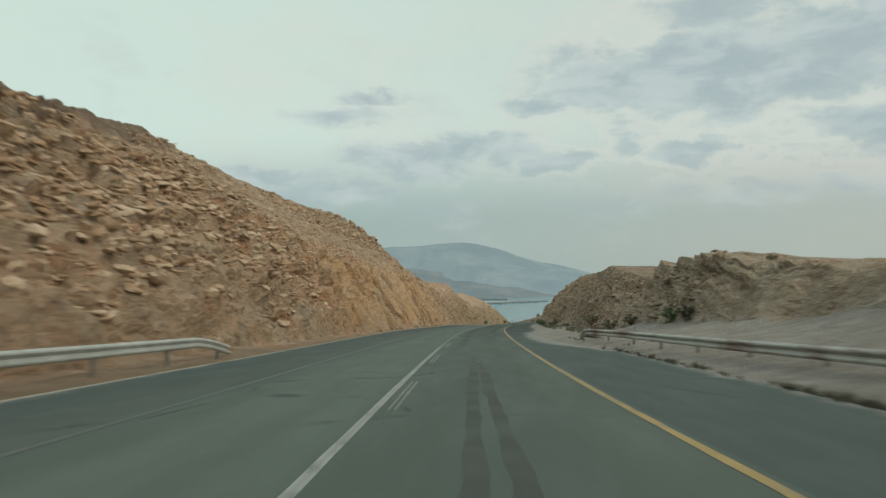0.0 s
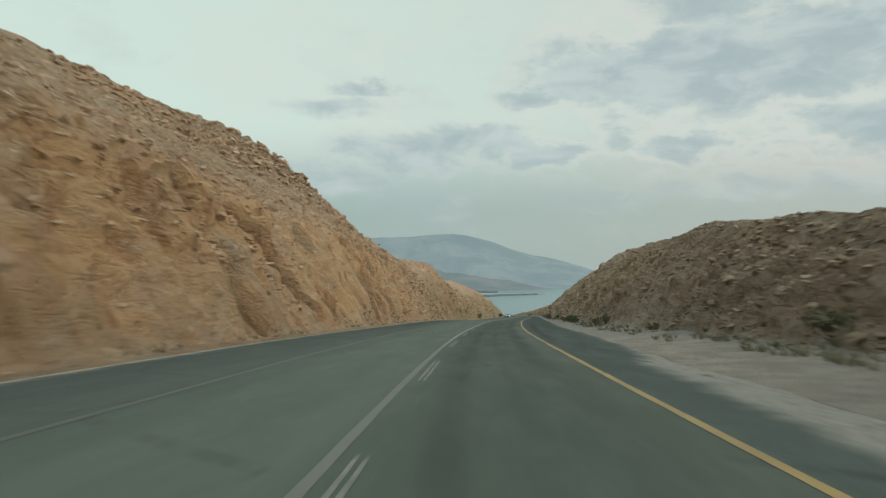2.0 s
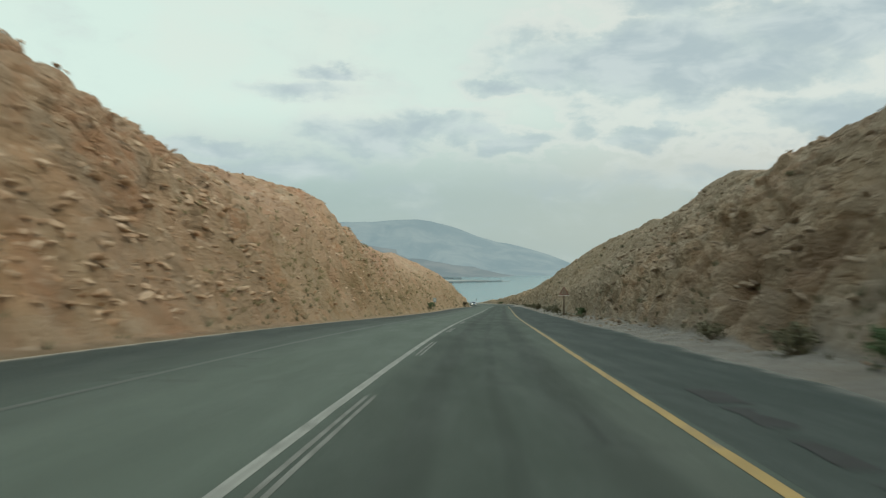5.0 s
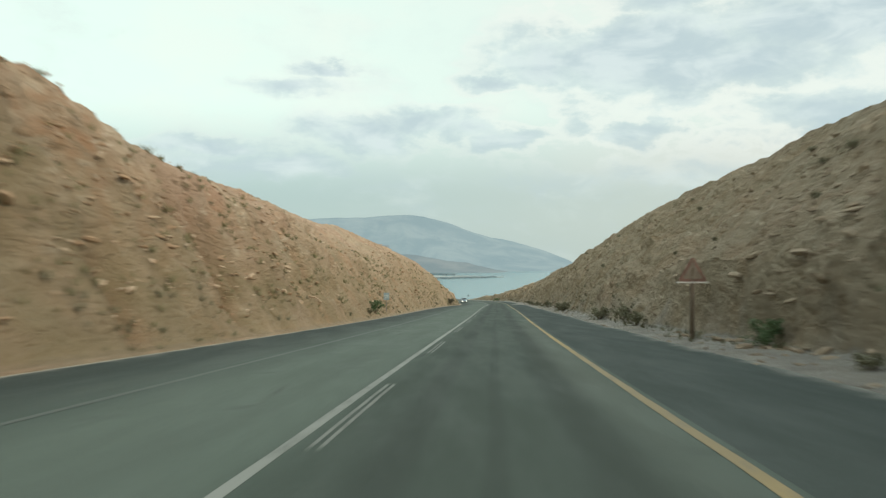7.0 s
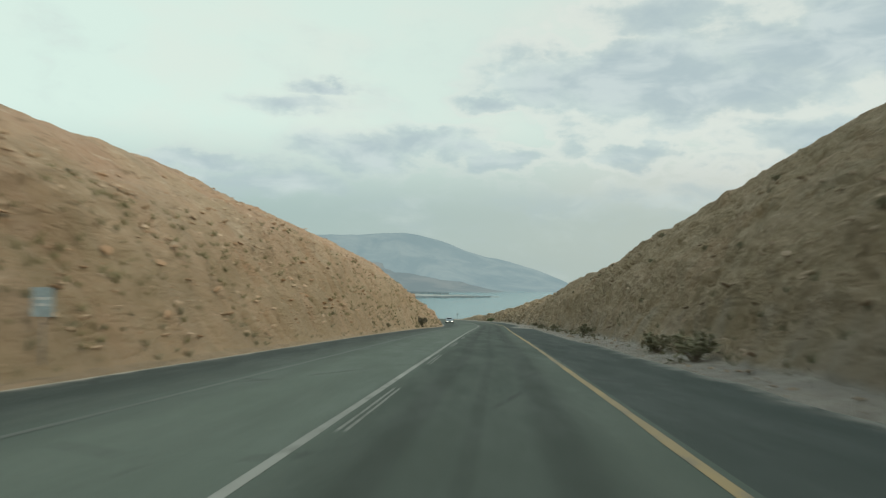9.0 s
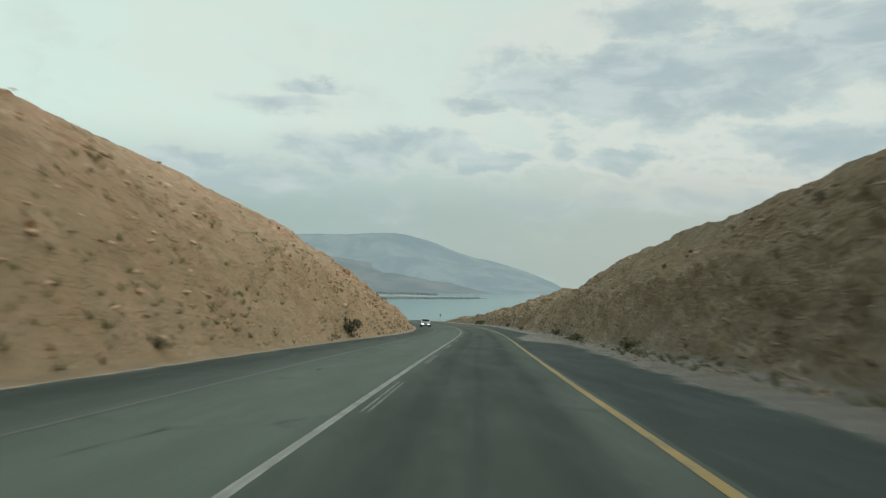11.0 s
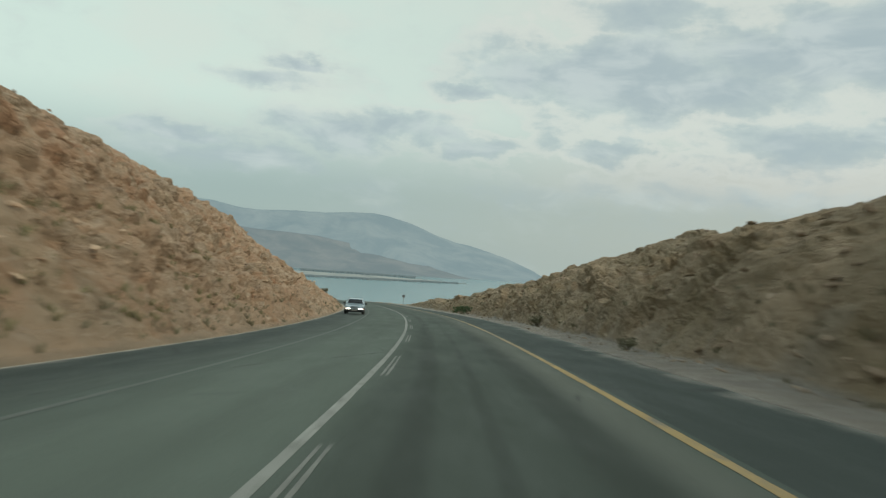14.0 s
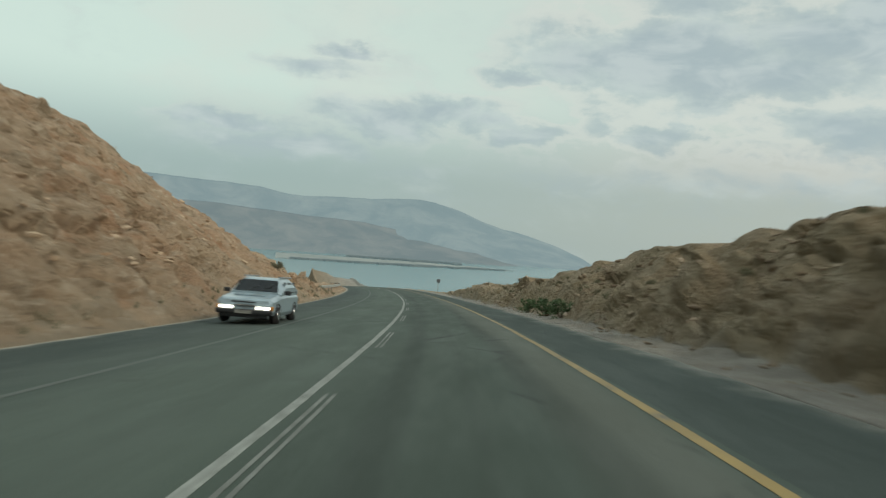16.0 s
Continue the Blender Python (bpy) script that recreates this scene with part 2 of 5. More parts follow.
    # darkened along the fissures: the clefts' shade painted on
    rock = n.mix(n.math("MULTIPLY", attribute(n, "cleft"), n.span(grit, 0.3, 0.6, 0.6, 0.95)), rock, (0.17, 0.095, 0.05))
    rock = n.mix(n.math("MULTIPLY", attribute(n, "varnish"), n.span(patch, 0.3, 0.7, 0.9, 0.55)), rock, (0.15, 0.115, 0.085))
    pebbles = n.voronoi(p, 9.0)
    gravel = n.mix(n.span(n.noise(p, 0.8, 6.0, 0.65), 0.35, 0.68), (0.30, 0.28, 0.25), (0.42, 0.39, 0.345))
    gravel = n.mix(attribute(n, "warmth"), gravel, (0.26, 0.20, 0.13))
    gravel = n.mix(n.span(pebbles, 0.15, 0.5, 0.45, 0.0), gravel, (0.26, 0.24, 0.20))
    rough = n.math("ADD", n.math("MULTIPLY", grit, 1.4), n.math("MULTIPLY", fine, 0.5))
    rough = n.math("MULTIPLY", rough, n.span(attribute(n, "worn_smooth"), 0.0, 1.0, 1.0, 0.55))
    relief = n.math("ADD", n.math("ADD", rough, n.span(seam, 0.0, 0.25, 0.0, 0.2)), n.math("MULTIPLY", n.math("ADD", beds, edges), -0.6))
    finish(n, shader, n.mix(attribute(n, "gravel"), rock, gravel), relief, 1.0, 0.21)
    return m


def make_asphalt(name, low, high, tracks):
    m, n, shader = material(name, 0.82)
    shader.inputs["Specular IOR Level"].default_value = 0.28
    p = spot(n)
    drawn = n.vec("MULTIPLY", p, (1.0, 0.16, 1.0))
    wide = n.noise(drawn, 0.35, 5.0, 0.6)
    blotch = n.noise(drawn, 1.3, 6.0, 0.65)
    stone = n.noise(p, 60.0, 3.0, 0.7)
    c = n.mix(n.span(wide, 0.35, 0.66), low, high)
    c = n.mix(n.span(blotch, 0.45, 0.75, 0.0, 0.35), c, tuple(v * 1.25 for v in high))
    c = n.mix(n.span(attribute(n, "lengthwise"), *((62.0, 25.0, 0.0, 0.6) if tracks else (78.0, 45.0, 0.0, 0.9))), c, tuple(v * 1.3 for v in high))
    if tracks:
        u = attribute(n, "across")
        worn = n.math("ADD", u, n.math("MULTIPLY", n.math("SUBTRACT", n.noise(drawn, 0.8, 5.0), 0.5), 0.7))
        c = n.mix(n.math("MULTIPLY", n.span(u, 0.2, -0.3, 0.0, 0.78), n.span(attribute(n, "lengthwise"), 325.0, 352.0, 1.0, 0.45)), c, tuple(v * 1.42 for v in high))
        dusty = n.math("MULTIPLY", n.span(n.math("ABSOLUTE", n.math("SUBTRACT", u, 3.02)), 0.72, 0.25), n.math("MAXIMUM", n.span(n.noise(p, 0.02, 3.0), 0.42, 0.60, 0.1, 0.6), n.span(attribute(n, "lengthwise"), 296.0, 322.0, 0.0, 1.0)))
        c = n.mix(n.math("MULTIPLY", dusty, 0.8), c, (0.122, 0.130, 0.110))
        late = n.math("MAXIMUM", n.span(attribute(n, "lengthwise"), 40.0, 85.0, 0.0, 0.7), n.span(attribute(n, "lengthwise"), 215.0, 262.0))
        late = n.math("MULTIPLY", late, n.span(attribute(n, "lengthwise"), 318.0, 356.0, 1.0, 0.3))
        drift = n.math("ADD", u, n.math("MULTIPLY", n.math("SUBTRACT", n.noise(p, 0.05, 3.0), 0.5), 0.5))
        c = n.mix(n.math("MULTIPLY", late, n.math("MULTIPLY", n.span(u, 0.0, 0.5, 0.0, 0.68), n.span(u, 3.25, 2.8))), c, tuple(v * 0.58 for v in low))
        for middle, width, much in ((0.95, 0.27, 0.7), (1.72, 0.13, 0.55), (2.62, 0.34, 0.65)):
            off = n.math("ABSOLUTE", n.math("SUBTRACT", drift, middle))
            c = n.mix(n.math("MULTIPLY", late, n.span(off, width, width * 0.3, 0.0, much)), c, tuple(v * 0.42 for v in low))
        for middle, width, much in ((0.85, 0.32, 0.45), (2.55, 0.34, 0.5), (-1.0, 0.4, 0.15), (-2.4, 0.35, 0.15)):
            wave = n.math("ADD", u, n.math("MULTIPLY", n.math("SUBTRACT", n.noise(p, 0.06, 2.0), 0.5), 0.7))
            off = n.math("ABSOLUTE", n.math("SUBTRACT", wave, middle))
            c = n.mix(n.math("MULTIPLY", n.span(off, width, width * 0.2, 0.0, much), n.span(n.noise(drawn, 0.3, 4.0), 0.36, 0.6)), c, tuple(v * 0.55 for v in low))
    if tracks:      # the old lane darkens into the newer shoulder
        c = n.mix(n.span(worn, -1.9, -3.45, 0.0, 0.6), c, n.mix(n.span(wide, 0.35, 0.66), (0.042, 0.058, 0.052), (0.059, 0.077, 0.070)))
    c = n.mix(n.span(stone, 0.35, 0.7, 0.0, 0.5), c, tuple(v * 0.55 for v in low))
    if not tracks:
        c = n.mix(n.math("MULTIPLY", n.span(attribute(n, "lengthwise"), 60.0, 200.0, 0.15, 0.6), n.span(attribute(n, "lengthwise"), 318.0, 356.0, 1.0, 0.3)), c, tuple(v * 0.62 for v in low))
        rim, place = attribute(n, "rim"), attribute(n, "lengthwise")
        bays = n.math("MAXIMUM", n.span(n.math("ABSOLUTE", n.math("SUBTRACT", place, 294.0)), 12.0, 4.0), n.span(n.math("ABSOLUTE", n.math("SUBTRACT", place, 50.0)), 20.0, 9.0, 0.0, 1.3))
        drift = n.math("MULTIPLY", bays, n.math("MULTIPLY", attribute(n, "sandy"), 0.75))
        reach = n.math("ADD", n.math("ADD", 0.22, drift), n.math("MULTIPLY", n.math("SUBTRACT", n.noise(p, 0.7, 6.0, 0.7), 0.45), 1.5))
        c = n.mix(n.math("MULTIPLY", n.span(n.math("SUBTRACT", reach, rim), -0.25, 0.45), n.span(n.noise(p, 6.0, 5.0, 0.7), 0.25, 0.65, 0.25, 0.85)), c, (0.30, 0.285, 0.25))
        c = n.mix(n.math("MULTIPLY", n.math("SUBTRACT", 1.0, attribute(n, "sandy")), n.span(rim, 1.2, 2.8, 0.0, 0.55)), c, (0.078, 0.098, 0.083))
        dust = n.math("MULTIPLY", n.math("SUBTRACT", 1.0, attribute(n, "sandy")), n.span(n.math("ADD", rim, n.math("MULTIPLY", n.math("SUBTRACT", n.noise(p, 0.9, 5.0, 0.6), 0.5), 0.35)), 0.34, 0.10, 0.0, 0.85))
        c = n.mix(dust, c, (0.37, 0.335, 0.27))
    cracks = n.voronoi(n.vec("ADD", p, n.vec("SCALE", n.vec("SUBTRACT", n.add("ShaderNodeTexNoise").outputs["Color"], (0.5, 0.5, 0.5)), 0.4)), 0.16, "DISTANCE_TO_EDGE")
    c = n.mix(n.math("MULTIPLY", n.span(cracks, 0.012, 0.002), n.span(blotch, 0.5, 0.62)), c, tuple(v * 0.4 for v in low))
    finish(n, shader, c, stone, 0.5, 0.012)
    n.put(shader.inputs["Roughness"], n.span(blotch, 0.3, 0.7, 0.9, 0.72))
    return m


def make_paint(name, colour, worn, road_tone, hollow=False, lost=0.5):
    """Road paint, worn through to the asphalt in streaks."""
    m, n, shader = material(name, 0.7)
    p = spot(n)
    gone = n.math("MAXIMUM", n.span(n.noise(p, 3.0, 6.0, 0.7), 0.62 - worn, 0.72 - worn * 0.6), n.span(n.noise(p, 25.0, 4.0, 0.7), 0.7 - worn, 0.85 - worn))
    c = n.mix(n.span(n.noise(p, 0.8, 4.0), 0.35, 0.7), colour, tuple(v * 0.78 for v in colour))
    faded = n.span(n.noise(p, 0.045, 3.0), 0.40, 0.64, 0.0, lost)
    if hollow:      # the middle of the stripe is worn down, most of all on the stretch after the start
        u, far_on = attribute(n, "across"), attribute(n, "lengthwise")
        middle = n.span(n.math("ABSOLUTE", u), 0.040, 0.012, 0.0, 0.30)
        early = n.math("MULTIPLY", n.span(far_on, 22.0, 40.0), n.span(far_on, 82.0, 66.0, 0.0, 0.85))
        faded = n.math("MAXIMUM", faded, n.math("MAXIMUM", middle, early))
    finish(n, shader, n.mix(n.math("MAXIMUM", gone, faded), c, road_tone))
    return m


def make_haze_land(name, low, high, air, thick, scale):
    """Land kilometres away, with evening haze painted in: the surface itself glows in the haze's colour."""
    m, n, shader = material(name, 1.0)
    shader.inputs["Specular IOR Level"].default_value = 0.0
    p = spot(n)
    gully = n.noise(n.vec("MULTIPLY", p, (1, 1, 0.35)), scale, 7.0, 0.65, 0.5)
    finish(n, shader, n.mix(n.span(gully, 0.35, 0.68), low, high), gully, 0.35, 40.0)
    # haze put into the land as emission; the air holds none
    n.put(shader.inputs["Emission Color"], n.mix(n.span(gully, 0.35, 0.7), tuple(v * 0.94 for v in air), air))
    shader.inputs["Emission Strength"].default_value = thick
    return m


def make_water():
    m, n, shader = material("salt_lake", 0.22)
    p = spot(n)
    swell = n.noise(n.vec("MULTIPLY", p, (0.35, 1, 1)), 0.02, 6.0, 0.65)
    finish(n, shader, n.mix(n.span(swell, 0.35, 0.65), (0.10, 0.20, 0.22), (0.14, 0.25, 0.27)), swell, 0.25, 2.0)
    return m


def make_leaf(name, a, b):
    m, n, shader = material(name, 0.85)
    shade = n.add("ShaderNodeNewGeometry").outputs["Random Per Island"]
    finish(n, shader, n.mix(shade, a, b))
    return m


def make_stone(name, a, b, c):
    """Loose stones: each piece takes its own tone."""
    m, n, shader = material(name, 0.95)
    shader.inputs["Specular IOR Level"].default_value = 0.15
    p = spot(n)
    one = n.math("FRACT", n.math("ADD", n.add("ShaderNodeObjectInfo").outputs["Random"], n.add("ShaderNodeNewGeometry").outputs["Random Per Island"]))
    grit = n.noise(p, 5.0, 7.0, 0.7)
    col = n.mix(n.span(one, 0.2, 0.8), a, b)
    finish(n, shader, n.mix(n.span(grit, 0.45, 0.75, 0.0, 0.7), col, c), grit, 0.8, 0.08)
    return m


def make_glow(name, colour, strength):
    m, n, shader = material(name, 0.2)
    shader.inputs["Emission Color"].default_value, shader.inputs["Emission Strength"].default_value = (*colour, 1), strength
    return m


DESERT = make_desert()
LANE = make_asphalt("old_asphalt", (0.055, 0.075, 0.061), (0.079, 0.101, 0.084), True)
SHOULDER = make_asphalt("shoulder_asphalt", (0.042, 0.058, 0.052), (0.059, 0.077, 0.070), False)
WHITE = make_paint("white_road_paint", (0.295, 0.31, 0.283), 0.13, (0.10, 0.108, 0.094), True)
DASH = make_paint("worn_dash_paint", (0.235, 0.245, 0.225), 0.22, (0.10, 0.106, 0.092))
FAINT = make_paint("worn_white_paint", (0.12, 0.13, 0.115), 0.30, (0.068, 0.084, 0.073), lost=1.0)
YELLOW = make_paint("yellow_road_paint", (0.35, 0.245, 0.08), 0.11, (0.11, 0.11, 0.095))
RUBBER = plain("tyre_rubber_smear", (0.040, 0.049, 0.041), 0.8, 0.0, 1.2, 0.35)
TAR = plain("tar_repair", (0.018, 0.021, 0.021), 0.85, 0.0, 2.0, 0.4)
STONE_WARM = make_stone("tan_stone", (0.38, 0.255, 0.16), (0.53, 0.41, 0.295), (0.30, 0.20, 0.125))
STONE_GREY = make_stone("grey_brown_stone", (0.25, 0.19, 0.135), (0.38, 0.305, 0.225), (0.20, 0.145, 0.10))
STEEL = plain("galvanised_steel", (0.46, 0.47, 0.44), 0.6, 0.5, 3.0, 0.2)
POST_STEEL = plain("weathered_post_steel", (0.26, 0.25, 0.22), 0.7, 0.4, 5.0, 0.3)
FAR_RIDGE = make_haze_land("far_range_painted_haze", (0.10, 0.12, 0.13), (0.15, 0.16, 0.16), (0.152, 0.208, 0.230), 1.0, 0.004)
NEAR_RIDGE = make_haze_land("near_range_painted_haze", (0.10, 0.11, 0.115), (0.15, 0.145, 0.14), (0.104, 0.143, 0.159), 1.0, 0.006)
SPIT = make_haze_land("salt_flat_painted_haze", (0.12, 0.12, 0.11), (0.20, 0.19, 0.17), (0.16, 0.20, 0.20), 1.0, 0.01)
SPIT_DARK = make_haze_land("scrub_belt_painted_haze", (0.05, 0.06, 0.06), (0.08, 0.08, 0.07), (0.10, 0.135, 0.145), 1.0, 0.02)
WATER = make_water()
LEAF_DRY = make_leaf("dry_olive_leaves", (0.13, 0.125, 0.075), (0.21, 0.195, 0.12))
LEAF_GREEN = make_leaf("green_leaves", (0.07, 0.115, 0.05), (0.13, 0.185, 0.085))
LEAF_WEED = make_leaf("yellow_green_weeds", (0.15, 0.145, 0.07), (0.24, 0.215, 0.11))
LEAF_DARK = make_leaf("dark_twig_leaves", (0.045, 0.045, 0.028), (0.085, 0.08, 0.05))
TWIG = plain("grey_twigs", (0.16, 0.125, 0.09), 0.9, 0.0, 6.0)

# ---------------------------------------------------------------- the road's line
KNOT = 33.0
HEADING = (-3.87, -2.31, -1.07, 0.49, 2.09, 3.00, 3.66, 3.66, 3.52, 3.87, 2.70, 0.05, -2.35, -4.59, -6.81, -9.6, -12.6, -15.8)   # degrees, every 33 m from -15 m
GRADE = (-4.48, -3.65, -3.47, -3.87, -3.68, -4.21, -4.08, -3.84, -4.04, -4.07, -4.11, -3.82, -3.99, -3.82, -3.66, -3.9, -4.2, -4.5)
CROSSFALL = (1.25, 1.27, 1.30, 1.51, 1.61, 0.48, -0.41, -0.88, -0.71, -1.02, -2.30, -3.03, -2.59, -2.04, -1.51, -1.5, -1.5, -1.5)


def spline(values, s):
    v = np.array(values)
    q = (np.asarray(s, float) + 15.0) / KNOT
    i = np.clip(q.astype(int), 0, len(v) - 2)
    f = np.clip(q - i, 0, 1)
    p = np.concatenate([[2 * v[0] - v[1]], v, [2 * v[-1] - v[-2]]])
    a, b, c, d = p[i], p[i + 1], p[i + 2], p[i + 3]
    return b + 0.5 * f * (c - a + f * (2 * a - 5 * b + 4 * c - d + f * (3 * (b - c) + d - a)))


LINE_S = np.arange(-215.0, 1700.0, 1.0)
_hold = np.clip(LINE_S, -15, 546)
_ph, _gr = np.radians(spline(HEADING, _hold)), np.radians(spline(GRADE, _hold))


def _sum(values):
    total = np.concatenate([[0], np.cumsum((values[1:] + values[:-1]) / 2)])
    return total - np.interp(0, LINE_S, total)


LINE_X, LINE_Y, LINE_Z = _sum(np.sin(_ph)), _sum(np.cos(_ph)), _sum(np.tan(_gr))
LINE_C = np.tan(np.radians(spline(CROSSFALL, _hold)))


def along(s):
    """Centre line at s: x, y, z, heading, crossfall."""
    return tuple(np.interp(s, LINE_S, v) for v in (LINE_X, LINE_Y, LINE_Z, _ph, LINE_C))


def world_point(s, u, h=0.0):
    """A point s metres along the road, u to the right of its centre, h above the centre line's level."""
    x, y, z, ph, c = along(s)
    return x + u * np.cos(ph), y - u * np.sin(ph), z + h


def road_point(s, u, lift=0.0):
    """A point on the tilted road surface."""
    return world_point(s, u, lift - u * along(s)[4])


def road_pose(s, u, h=None, turn=0.0):
    """A pose on the road surface (or h above the centre's level) that faces along the road."""
    p = road_point(s, u) if h is None else world_point(s, u, h)
    return pose(*(float(v) for v in p), 0, 0, -math.degrees(float(along(s)[3])) + turn)


# ---------------------------------------------------------------- noise for the relief
_table = np.random.RandomState(7).randint(0, 2 ** 31 - 1, 4096)


def _hash(i, j, k, salt=0):
    v = _table[(i + salt * 131) & 4095]
    v = _table[(v + j) & 4095]
    return _table[(v + k) & 4095]


def value_noise(x, y, z, salt=0):
    i, j, k = np.floor(x).astype(int), np.floor(y).astype(int), np.floor(z).astype(int)
    fx, fy, fz = x - i, y - j, z - k
    fx, fy, fz = (f * f * (3 - 2 * f) for f in (fx, fy, fz))
    total = 0
    for a in (0, 1):
        for b in (0, 1):
            for c in (0, 1):
                w = (fx if a else 1 - fx) * (fy if b else 1 - fy) * (fz if c else 1 - fz)
                total = total + w * ((_hash(i + a, j + b, k + c, salt) & 65535) / 32767.5 - 1)
    return total


def fbm(x, y, z, octaves=4, salt=0, gain=0.5):
    total, size, f = 0, 1.0, 1.0
    for o in range(octaves):
        total = total + size * value_noise(x * f, y * f, z * f, salt + o)
        size, f = size * gain, f * 2.03
    return total


def lumps(x, y, z, salt=0):
    """Boulders: one minus the distance to the nearest of scattered centres, and a number of its own for each."""
    i, j, k = np.floor(x).astype(int), np.floor(y).astype(int), np.floor(z).astype(int)
    best, mark = np.full(x.shape, 9.0), np.zeros(x.shape)
    for a in (-1, 0, 1):
        for b in (-1, 0, 1):
            for c in (-1, 0, 1):
                h = _hash(i + a, j + b, k + c, salt)
                px, py, pz = i + a + (h & 255) / 255.0, j + b + ((h >> 8) & 255) / 255.0, k + c + ((h >> 16) & 255) / 255.0
                d = np.sqrt((x - px) ** 2 + (y - py) ** 2 + (z - pz) ** 2) * (0.75 + ((h >> 24) & 63) / 80.0)
                mark = np.where(d < best, ((h >> 12) & 1023) / 1023.0, mark)
                best = np.minimum(best, d)
    return np.clip(1 - best, -0.5, 1), mark


# ---------------------------------------------------------------- the cutting
STEP = 15.0   # stations of the two banks, from 0 m
WEST = dict(toe=(9.5, 9.2, 8.8, 8.5, 8.2, 8.1, 8.0, 7.9, 7.8, 7.7, 7.6, 7.6, 7.7, 7.7, 7.7, 7.7, 7.8, 7.8, 7.9, 8.0, 8.2, 8.3, 8.5, 8.7, 8.8, 8.9, 8.9, 9.0, 9.2, 9.3, 9.4, 9.5),
            face=(3.9, 3.9, 3.8, 4.2, 4.6, 5.5, 5.5, 7.0, 6.1, 5.7, 5.1, 8.6, 6.1, 5.6, 4.1, 4.5, 5.8, 6.2, 5.4, 5.0, 5.1, 4.4, 3.1, 1.9, 1.7, 2.1, 2.4, 2.5, 2.2, 1.5, 1.7, 1.5),
            crest=(19.2, 18.8, 18.5, 22.0, 26.2, 32.6, 25.1, 17.9, 15.5, 17.4, 15.9, 11.5, 10.1, 12.0, 16.6, 14.5, 16.4, 18.4, 20.2, 18.6, 15.1, 17.6, 17.4, 19.4, 20.6, 19.9, 20.9, 22.8, 21.6, 15.4, 12.5, 12.0),
            top=(11.2, 11.2, 11.2, 14.2, 17.1, 20.5, 16.9, 15.2, 11.5, 11.2, 8.8, 8.9, 6.1, 7.1, 8.9, 8.1, 9.4, 9.9, 10.9, 10.5, 8.9, 10.2, 9.3, 9.9, 10.3, 9.5, 10.0, 10.8, 9.3, 4.8, 2.0, 1.6),
            steep=2.5)
EAST = dict(toe=(16.0, 15.8, 14.6, 10.7, 10.8, 11.0, 11.0, 10.1, 9.2, 8.6, 8.2, 8.0, 7.8, 7.6, 7.6, 7.6, 7.6, 7.6, 7.6, 7.6, 7.6, 7.5, 7.4, 7.2, 7.1, 6.9, 6.7, 6.5, 6.3, 6.3, 6.8, 7.5),
            face=(2.5, 2.5, 2.6, 3.5, 1.3, 2.2, 3.2, 3.6, 5.1, 3.2, 2.0, 2.7, 2.6, 2.7, 3.1, 3.7, 3.4, 3.6, 3.7, 3.3, 3.6, 3.9, 2.2, 1.8, 1.7, 1.1, 1.3, 1.0, 1.1, 0.9, 0.3, 0.2),
            crest=(19.0, 18.6, 17.6, 12.8, 15.2, 16.4, 16.9, 17.9, 15.0, 15.7, 16.0, 18.4, 16.1, 18.8, 17.7, 16.9, 15.1, 12.4, 11.8, 12.4, 13.0, 10.6, 12.6, 14.7, 14.4, 11.2, 10.0, 8.2, 8.4, 8.6, 9.0, 10.0),
            top=(3.2, 3.1, 3.1, 4.5, 3.9, 5.0, 6.4, 7.9, 7.5, 8.3, 7.7, 10.5, 8.4, 10.3, 9.9, 9.8, 8.5, 6.7, 5.6, 6.3, 6.5, 4.3, 4.55, 5.4, 5.4, 3.6, 3.1, 1.9, 1.7, 1.3, 0.4, 0.3),
            steep=1.6)
PAVED_EAST = ((-60, 7.4), (30, 7.2), (40, 6.0), (60, 6.0), (90, 7.2), (165, 7.0), (240, 6.3), (282, 6.6), (285, 6.2), (288, 5.6), (291, 5.3), (295, 5.2), (299, 5.3), (304, 5.6), (310, 6.0), (327, 5.9), (364, 5.7), (500, 5.6))
PAVED_WEST = 6.1
SEA = -150.0


def paved_east(s):
    return np.interp(s, [p[0] for p in PAVED_EAST], [p[1] for p in PAVED_EAST])


def ease(s, values):
    """The table's value at s, with soft corners."""
    k = np.arange(len(values)) * STEP
    return sum(w * np.interp(s + d, k, values) for d, w in ((-3.0, 0.25), (0.0, 0.5), (3.0, 0.25)))


def bump_at(x, y, cx, cy, wx, wy):
    return np.exp(-((x - cx) / wx) ** 2 - ((y - cy) / wy) ** 2)


